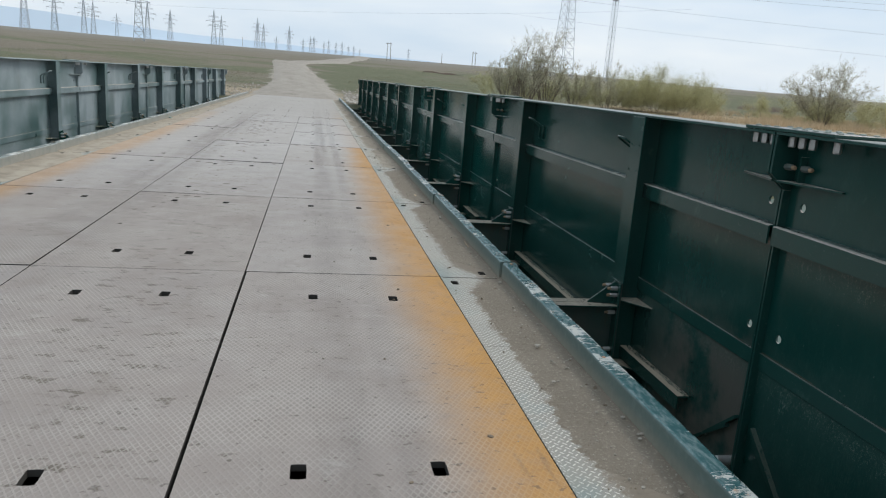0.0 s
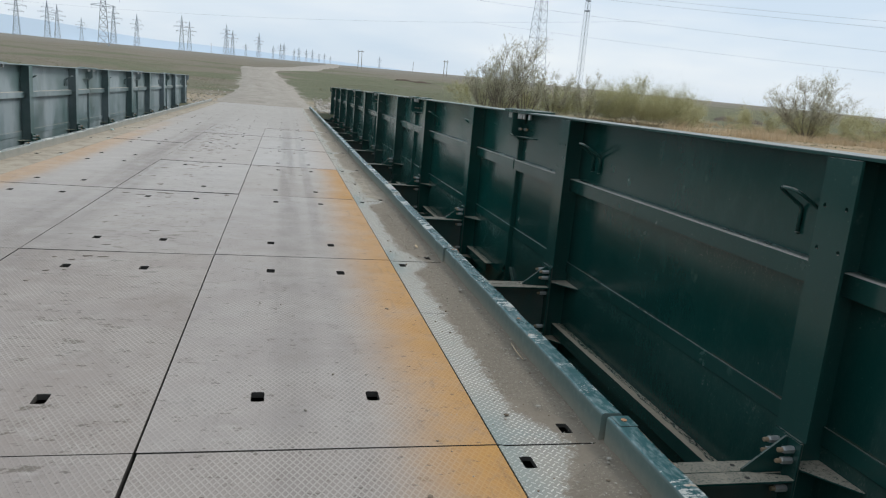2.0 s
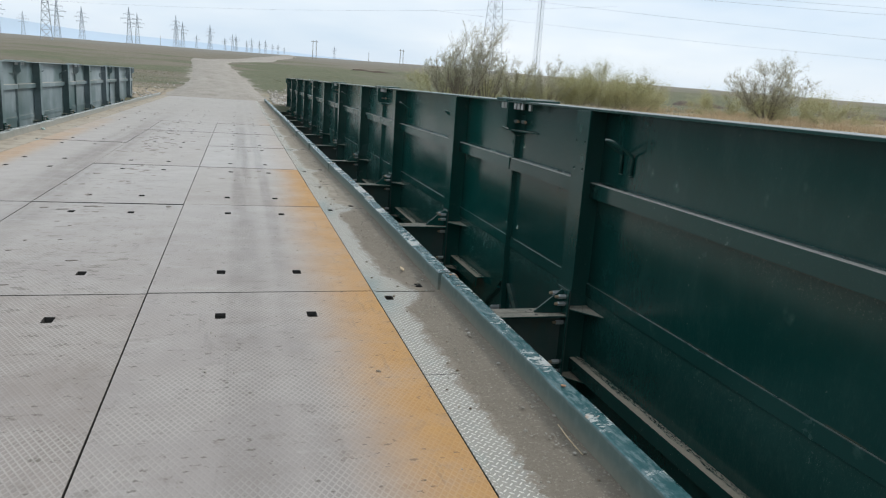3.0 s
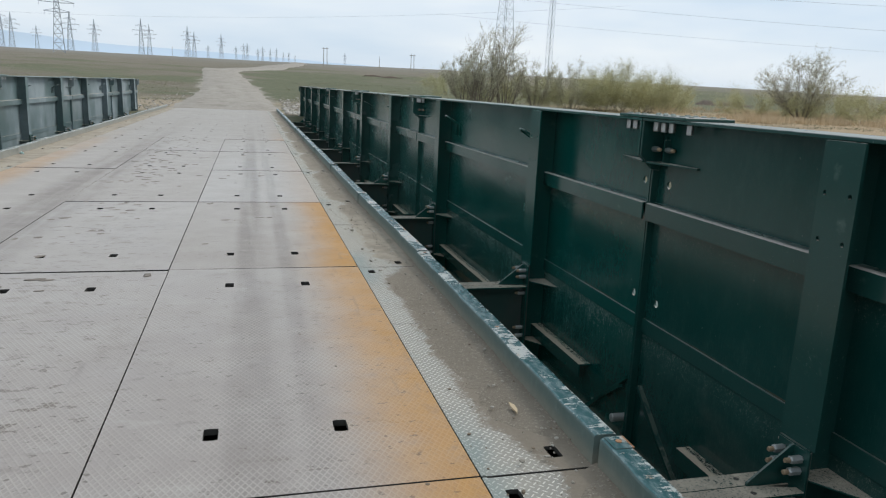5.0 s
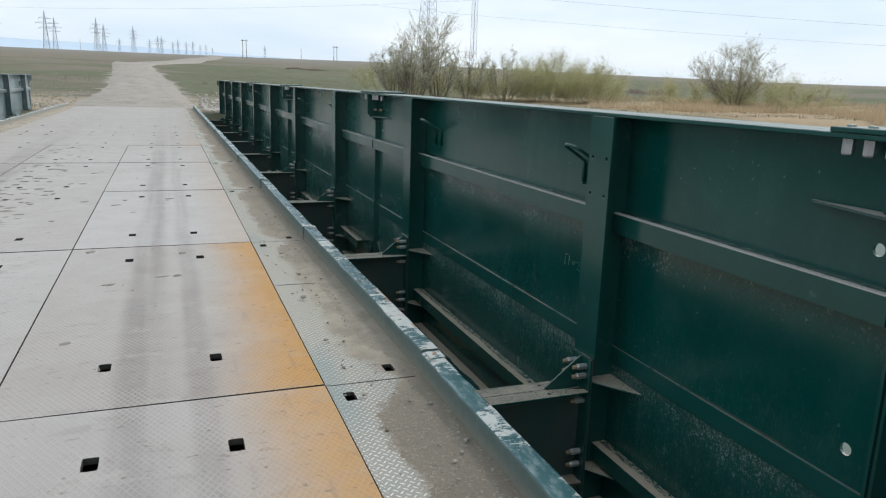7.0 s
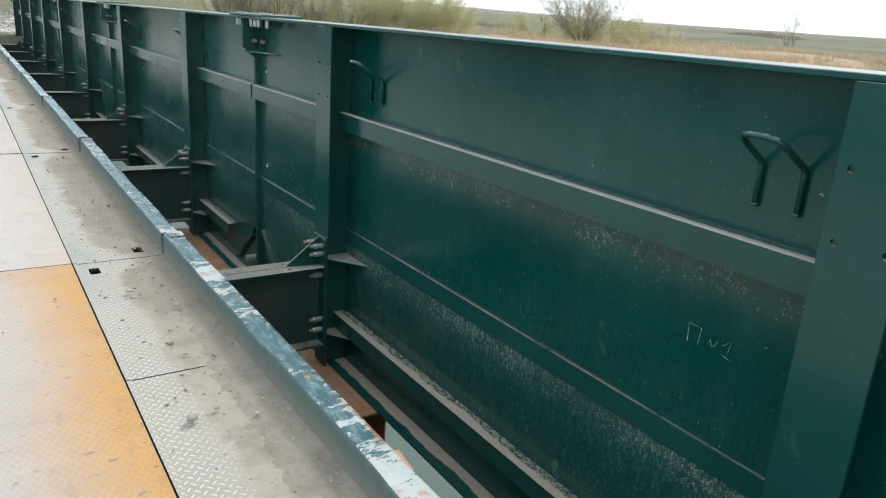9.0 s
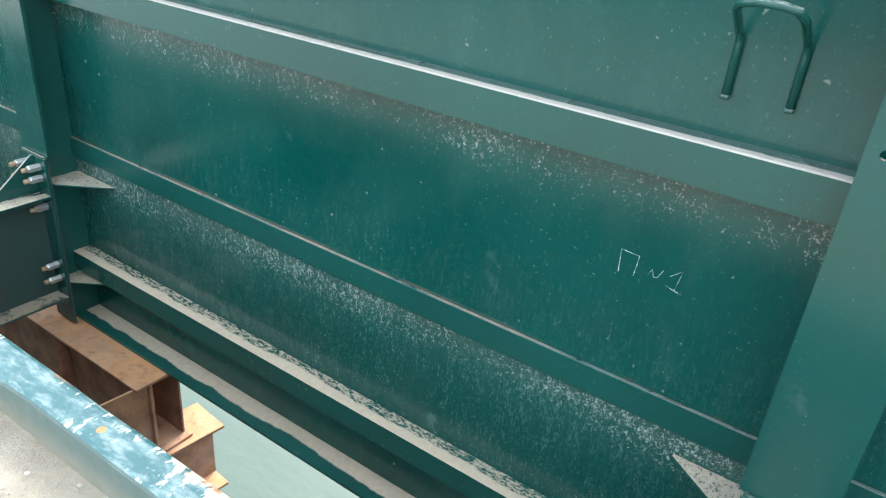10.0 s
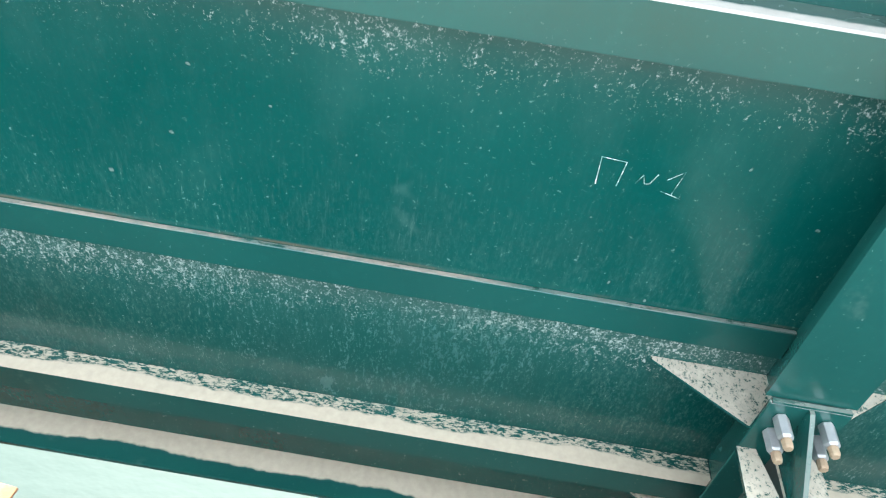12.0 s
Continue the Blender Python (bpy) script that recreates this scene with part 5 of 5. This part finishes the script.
# ---- trees ----
def tree(x, y, height, width, stems, leaves, seed, leaf_mat, lean=0.0, label="", low=0.2, leaf=0.045, side=9, puff=0.10, stem_r=0.0045, root=0.08, even=0.8, spread=0.55, vary=0.70):
    """Several stems from one root, fanned into a dome, with fine wind-bent twigs and small leaves along them."""
    rs = random.Random(seed)
    e = tagged(new("willow_tree"), label, "tree", "willows on the far bank")
    e.matrix_basis = pose(x, y, ground_z(x, y) - 0.1)
    wood = None
    segs = []

    def grow(p, d, length, r, n, wander, bend, sides):
        pts, rad = [p], [r]
        for i in range(n):
            d = (d + Vector((rs.gauss(0, wander) + bend * (i + 1) / n, rs.gauss(0, wander), 0.04))).normalized()
            p = p + d * length / n
            pts.append(p)
            rad.append(max(r * (1 - 0.85 * (i + 1) / n), 0.003))
        tube(wood, pts, rad, sides, False)
        return pts, rad, d
    for s in range(stems):
        wood = bmesh.new()
        a = math.tau * (s + rs.uniform(-0.3, 0.3)) / stems * 1.618
        th = math.atan((rs.uniform(0.05, 1.0) ** 0.8) * 0.9 * width / height)
        full = 1 / math.hypot(math.cos(th) / height, math.sin(th) / (width / 2)) * rs.uniform(vary, 1.0)
        d = Vector((math.cos(a) * math.sin(th), math.sin(a) * math.sin(th), math.cos(th)))
        pts, rad, d1 = grow(Vector((math.cos(a), math.sin(a), 0)) * root * width * math.sqrt(rs.random()), d, full, 0.010 + stem_r * height, 7, 0.09, lean * 0.10, 5)
        for i in range(side):
            f = rs.uniform(0.22, 1.0)
            j = max(1, min(7, round(f * 7)))
            out = Vector((rs.gauss(0, spread), rs.gauss(0, spread), rs.uniform(-0.2, 0.4)))
            b_pts, b_rad, d2 = grow(pts[j], (d + out).normalized(), full * rs.uniform(0.16, 0.34) * (1.25 - 0.5 * f), rad[j] * 0.45 + 0.002, 4, 0.16, lean * 0.3, 3)
            segs += list(zip(b_pts, b_pts[1:]))
            for q in range(5):
                c = rs.randrange(1, 5)
                t_pts, _, _ = grow(b_pts[c], (d2 + Vector((rs.gauss(0, 0.6), rs.gauss(0, 0.6), rs.gauss(0.0, 0.35)))).normalized(), full * rs.uniform(0.07, 0.17), 0.005, 3, 0.22, lean * 0.5, 3)
                segs += list(zip(t_pts, t_pts[1:])) * 2
        part("stem", wood, M_BARK, e, "thin grey-brown stem with twigs", True)
    # leaves crowd on some twigs and leave others nearly bare
    gen = np.random.default_rng(seed)
    A = np.array([tuple(q[0]) for q in segs])
    B = np.array([tuple(q[1]) for q in segs])
    load = gen.gamma(even, 1.0, len(segs))
    pick = gen.choice(len(segs), leaves, p=load / load.sum())
    P = A[pick] + (B - A)[pick] * gen.random((leaves, 1)) + gen.normal(0, puff, (leaves, 3)) * gen.random((leaves, 1))
    P = P[P[:, 2] > np.maximum(low * height * gen.random(leaves), 0.02)]
    n = len(P)
    U = gen.normal(0, 1, (n, 3)) * (1, 1, 0.8)
    U /= np.linalg.norm(U, axis=1)[:, None]
    V = np.cross(U, gen.normal(0, 1, (n, 3)))
    V /= np.linalg.norm(V, axis=1)[:, None]
    g = leaf * gen.uniform(0.6, 1.4, (n, 1))
    vs = np.stack([P - U * g, P + V * g * 0.4, P + U * g, P - V * g * 0.4], 1).reshape(-1, 3)
    me = bpy.data.meshes.new("crown")
    me.vertices.add(4 * n)
    me.vertices.foreach_set("co", vs.ravel())
    me.loops.add(4 * n)
    me.loops.foreach_set("vertex_index", np.arange(4 * n))
    me.polygons.add(n)
    me.polygons.foreach_set("loop_start", np.arange(0, 4 * n, 4))
    me.update(calc_edges=True)
    me.materials.append(leaf_mat)
    part("crown", me, leaf_mat, e, "sparse young leaves on wind-bent twigs")
    return e


def at_az(az, r):
    return (EYE0[0] + r * math.sin(radians(az)), EYE0[1] + r * math.cos(radians(az)))


WILLOW = "sparse willow with upswept thin stems and young leaves"
for az, r, h, w, st, lv, sd, mt, lo in (
        (15.8, 64, 5.6, 5.0, 16, 11500, 1, M_LEAF_PALE, 0.45), (17.2, 62, 6.8, 5.6, 19, 15500, 2, M_LEAF_PALE, 0.45), (18.9, 64, 6.6, 4.8, 16, 12500, 3, M_LEAF_PALE, 0.45),
        (21.2, 66, 4.7, 3.4, 9, 7000, 4, M_LEAF_PALE, 0.3), (23.8, 68, 4.9, 4.6, 12, 10000, 5, M_LEAF_PALE, 0.3)):
    tree(*at_az(az, r), h, w, int(st * 0.9), int(lv * 1.5), sd, mt, 0.32, WILLOW, lo, 0.036, 18, 0.12, 0.0060, 0.12, 1.5, 0.55)
SHRUB = 2.0
BUSH = "dense olive-green willow bush on the bank"
for az, r, h, w, st, lv, sd in (
        (26.4, 71, 3.6, 5.0, 26, 28000, 11), (28.4, 72, 4.0, 6.0, 34, 40000, 12), (30.2, 71, 3.3, 4.4, 28, 26000, 13), (21.6, 69, 2.3, 5.0, 16, 11000, 14), (23.9, 70, 2.4, 5.0, 18, 13000, 15),
        (18.8, 68, 2.8, 6.0, 18, 16000, 16), (15.8, 68, 2.4, 5.6, 16, 12000, 17), (37.6, 67, 2.3, 5.0, 14, 11000, 22), (41.6, 67, 2.6, 5.4, 16, 13000, 23), (44.4, 68, 2.0, 4.0, 12, 7000, 24)):
    tree(*at_az(az, r), h, w * 1.15, int(st * 0.8), int(lv * SHRUB), sd, M_LEAF, 0.2, BUSH, 0.0, 0.036, 10, 0.55, 0.0026, 0.40, 6.0, vary=0.84)
tree(*at_az(39.9, 66), 5.3, 8.4, 24, 52000, 21, M_LEAF_PALE, 0.12, "round pale-leaved tree standing in dry reeds", 1.2, 0.040, 24, 0.16, 0.0055, 0.04, 1.3, 0.80)
tree(*at_az(54.6, 95), 5.0, 3.4, 7, 2600, 31, M_LEAF_PALE, 0.0, "small bare tree in the field", 0.3)


# ---- eroded dark earth banks in the field ----
def earth_bank(az0, az1, r, h, seed):
    """A low broken scarp of dark soil."""
    bm = bmesh.new()
    prev = None
    n = 60
    for i in range(n + 1):
        f = i / n
        x, y = at_az(az0 + (az1 - az0) * f, r * (1 + 0.08 * f))
        hh = h * math.sin(math.pi * f) ** 0.5 * (0.55 + 0.35 * noise.noise(Vector((f * 4, seed, 0))) + 0.12 * noise.noise(Vector((f * 19, seed, 4))))
        g = ground_z(x, y)
        row = [bm.verts.new((x - 2.2, y - 3.0, g - 0.4)), bm.verts.new((x - 0.4, y - 1.0, g + hh * 0.75 + 0.15 * noise.noise(Vector((f * 30, seed, 1))))), bm.verts.new((x, y, g + hh)), bm.verts.new((x + 6, y + 9, g + 0.1 * hh - 0.2))]
        if prev:
            for j in range(3):
                bm.faces.new((prev[j], prev[j + 1], row[j + 1], row[j]))
        prev = row
    tagged(new("earth_bank", mesh_of(bm, "earth_bank", M_EARTH, True)), "eroded bank of dark bare soil in the field", "bank", "earth banks", "structure")


M_EARTH = soil("dark_bare_soil", (0.075, 0.06, 0.048), (0.125, 0.10, 0.08), 3, (0.2, 0.17, 0.13))
earth_bank(33.0, 37.2, 100, 1.3, 1)
earth_bank(42.6, 47.5, 105, 1.1, 2)
earth_bank(52.0, 57.0, 190, 2.0, 3)
earth_bank(8.5, 11.5, 150, 0.7, 4)


# ---- reeds and grass tufts ----
def blades(name, spots, mat, h0, h1, w, label, seed, per=5):
    rs = random.Random(seed)
    vs, fs = [], []
    for x, y in spots:
        z = ground_z(x, y) - 0.05
        for _ in range(per):
            a, l = rs.uniform(0, math.tau), rs.uniform(h0, h1)
            px, py = x + rs.gauss(0, 0.2), y + rs.gauss(0, 0.2)
            bx, by = rs.gauss(0, 0.16) * l, rs.gauss(0, 0.16) * l
            c, s = math.cos(a) * w, math.sin(a) * w
            i = len(vs)
            vs += [(px - c, py - s, z), (px + c, py + s, z), (px + bx, py + by, z + l)]
            fs.append((i, i + 1, i + 2))
    me = bpy.data.meshes.new(name)
    me.from_pydata(vs, [], fs)
    me.materials.append(mat)
    tagged(new(name, me), label, name, kind="stuff")


rs = random.Random(77)
spots = []
for i in range(5200):
    az, r = rs.uniform(30, 66), 56 + 32 * rs.random() ** 1.2
    x, y = at_az(az, r)
    if (az < 35 and rs.random() < 0.5) or noise.noise(Vector((x * 0.09, y * 0.16, 4))) < -0.08:
        continue
    spots.append((x, y))
blades("reeds", spots, M_REED, 0.2, 0.65, 0.022, "stand of dry tan reeds on the far bank", 5, 14)
spots = []
for i in range(5200):
    y = 40 + 60 * rs.random() ** 1.6
    x = rs.uniform(-40, 45)
    if -6.2 - 0.02 * (y - 42) < x < 2.6:
        continue
    spots.append((x, y))
M_GRASS = plain("green_and_dry_grass", (0.115, 0.130, 0.065), (0.20, 0.185, 0.115), 0.12, 0.9, True)
blades("grass", spots, M_GRASS, 0.05, 0.17, 0.03, "tufts of short green and dry grass", 6, 6)


# ---- power line pylons, masts, poles ----
def strut(bm, a, b, r):
    tube(bm, [a, b], r, 3, False)


def lattice(bm, h, base, top, legs_r, panels):
    """Four tapering legs with crossed bracing."""
    lev = [h * (1 - (1 - i / panels) ** 1.35) for i in range(panels + 1)]
    for i in range(panels):
        z0, z1 = lev[i], lev[i + 1]
        w0, w1 = (base + (top - base) * z0 / h) / 2, (base + (top - base) * z1 / h) / 2
        c0 = [(-w0, -w0, z0), (w0, -w0, z0), (w0, w0, z0), (-w0, w0, z0)]
        c1 = [(-w1, -w1, z1), (w1, -w1, z1), (w1, w1, z1), (-w1, w1, z1)]
        for j in range(4):
            k = (j + 1) % 4
            strut(bm, c0[j], c1[j], legs_r)
            strut(bm, c0[j], c1[k], legs_r * 0.55)
            strut(bm, c0[k], c1[j], legs_r * 0.55)
            strut(bm, c1[j], c1[k], legs_r * 0.55)


def pylon():
    e = tagged(new("pylon"), "grey steel lattice pylon on the far plain", "pylon", "power line pylons")
    bm = bmesh.new()
    lattice(bm, 26, 4.8, 1.3, 0.15, 8)
    strut(bm, (-0.7, 0, 26), (0, 0, 32), 0.2), strut(bm, (0.7, 0, 26), (0, 0, 32), 0.2), strut(bm, (0, -0.7, 26), (0, 0, 32), 0.2), strut(bm, (0, 0.7, 26), (0, 0, 32), 0.2)
    part("tower", bm, M_LATTICE, e)
    for z, w in ((17.5, 5.2), (21.5, 7.2), (25.5, 4.6)):
        bm = bmesh.new()
        for s in (-1, 1):
            strut(bm, (0, -0.6, z), (s * w, 0, z + 0.3), 0.15), strut(bm, (0, 0.6, z), (s * w, 0, z + 0.3), 0.15), strut(bm, (0, 0, z + 1.6), (s * w, 0, z + 0.4), 0.13)
            strut(bm, (s * w * 0.96, 0, z + 0.2), (s * w * 0.96, 0, z - 1.4), 0.07)
        part("crossarm", bm, M_LATTICE, e)
    return e


PYLON = pylon()
first = True
# azimuth, distance, scale
PYLONS = [(-12.55, 400, 1.05), (-11.85, 900, 1.3), (-13.85, 860, 0.75), (-15.9, 880, 1.2), (-17.7, 800, 1.25), (-19.5, 640, 1.25), (-15.3, 1050, 1.3), (-10.35, 900, 1.1), (-7.38, 800, 1.1), (-6.85, 950, 1.1), (-4.30, 860, 1.05), (-3.85, 1010, 1.02), (-1.98, 1020, 1.02), (-0.95, 900, 0.5),
          (-2.9, 1500, 0.8), (-0.4, 1500, 1.0), (-0.15, 1750, 1.2), (0.6, 1600, 0.8), (0.95, 1900, 1.1), (1.5, 1700, 0.9), (1.95, 2000, 1.1), (2.45, 1850, 0.75), (2.85, 2300, 1.0), (3.3, 2200, 0.7), (7.0, 1500, 0.75), (-22.5, 700, 1.2), (-25.5, 800, 1.2)]
rs = random.Random(3)
for az, r, sc in PYLONS:
    x, y = at_az(az, r)
    m = pose(x, y, ground_z(x, y) - 0.3, 0, 0, rs.uniform(5, 40)) @ Matrix.Diagonal((sc, sc, sc, 1))
    if first:
        PYLON.matrix_basis, first = m, False
    else:
        o = copy_thing(PYLON, pose(0, 0, 0))
        o.matrix_basis = m


def mast(az, r, h, base, top, panels, leg, label, knob=False):
    e = tagged(new("lattice_mast"), label, "mast")
    x, y = at_az(az, r)
    e.matrix_basis = pose(x, y, ground_z(x, y) - 0.2, 0, 0, 20)
    bm = bmesh.new()
    lattice(bm, h, base, top, leg, panels)
    part("tower", bm, M_LATTICE, e)
    if knob:
        part("platform", boxm(-1.0, 1.0, -1.0, 1.0, 33.8, 34.4, 0.1), M_LATTICE, e)
        part("platform", boxm(-0.9, 0.9, -0.9, 0.9, 38.0, 38.5, 0.1), M_LATTICE, e)


mast(18.95, 330, 66, 7.4, 0.8, 20, 0.10, "tall grey lattice mast rising behind the willows")
mast(22.40, 330, 72, 2.1, 1.2, 30, 0.06, "slender grey lattice mast with a small platform", True)


def pole_pair(az, r, h, gap, label):
    e = tagged(new("pole_pair"), label, "power pole", "timber pole pairs")
    x, y = at_az(az, r)
    e.matrix_basis = pose(x, y, ground_z(x, y) - 0.2, 0, 0, 10)
    for s in (-1, 1):
        part("pole", tube(bmesh.new(), [(s * gap / 2, 0, 0), (s * gap / 2 * 0.85, 0, h)], [0.22, 0.16], 8), M_POLE, e)
    part("crossbar", boxm(-gap * 0.9, gap * 0.9, -0.12, 0.12, h - 1.0, h - 0.7, 0.02), M_POLE, e)


pole_pair(5.52, 480, 12.0, 2.4, "pair of weathered poles with a crossbar")
pole_pair(12.1, 480, 10.6, 2.2, "pair of weathered poles with a crossbar")
for az, r, h in ((9.6, 600, 9.0), (-5.35, 900, 12.0), (25.8, 500, 5.5), (54.2, 520, 7.0)):
    x, y = at_az(az, r)
    e = tagged(new("pole"), "single thin pole on the plain", "power pole", "single poles")
    e.matrix_basis = pose(x, y, ground_z(x, y) - 0.2)
    part("shaft", tube(bmesh.new(), [(0, 0, 0), (0, 0, h)], [0.2, 0.14], 8), M_POLE, e)


def cable(a, b, r0, r1, sag, rad, label="thin overhead power cable"):
    """A sagging cable between two bearings: (azimuth, elevation) at two distances."""
    pa = Vector((*at_az(a[0], r0), 1.5 + r0 * math.tan(radians(a[1]))))
    pb = Vector((*at_az(b[0], r1), 1.5 + r1 * math.tan(radians(b[1]))))
    pts = [pa.lerp(pb, i / 30) - Vector((0, 0, sag * 4 * (i / 30) * (1 - i / 30))) for i in range(31)]
    tagged(new("cable", mesh_of(tube(bmesh.new(), pts, rad, 4, False), "cable", M_WIRE)), label, "cable", "overhead cables")


cable((-30, 4.6), (30, 9.5), 420, 260, 7, 0.038)
cable((-30, 4.2), (30, 8.9), 420, 260, 7, 0.038)
cable((-25, 3.6), (28, 6.6), 520, 330, 7, 0.034)
cable((12, 7.3), (75, 2.6), 300, 300, 3, 0.038)
cable((14, 8.6), (75, 4.6), 280, 300, 3, 0.038)
cable((14, 8.3), (75, 4.2), 280, 300, 3, 0.038)
cable((14, 5.6), (75, 1.9), 330, 330, 3, 0.034)
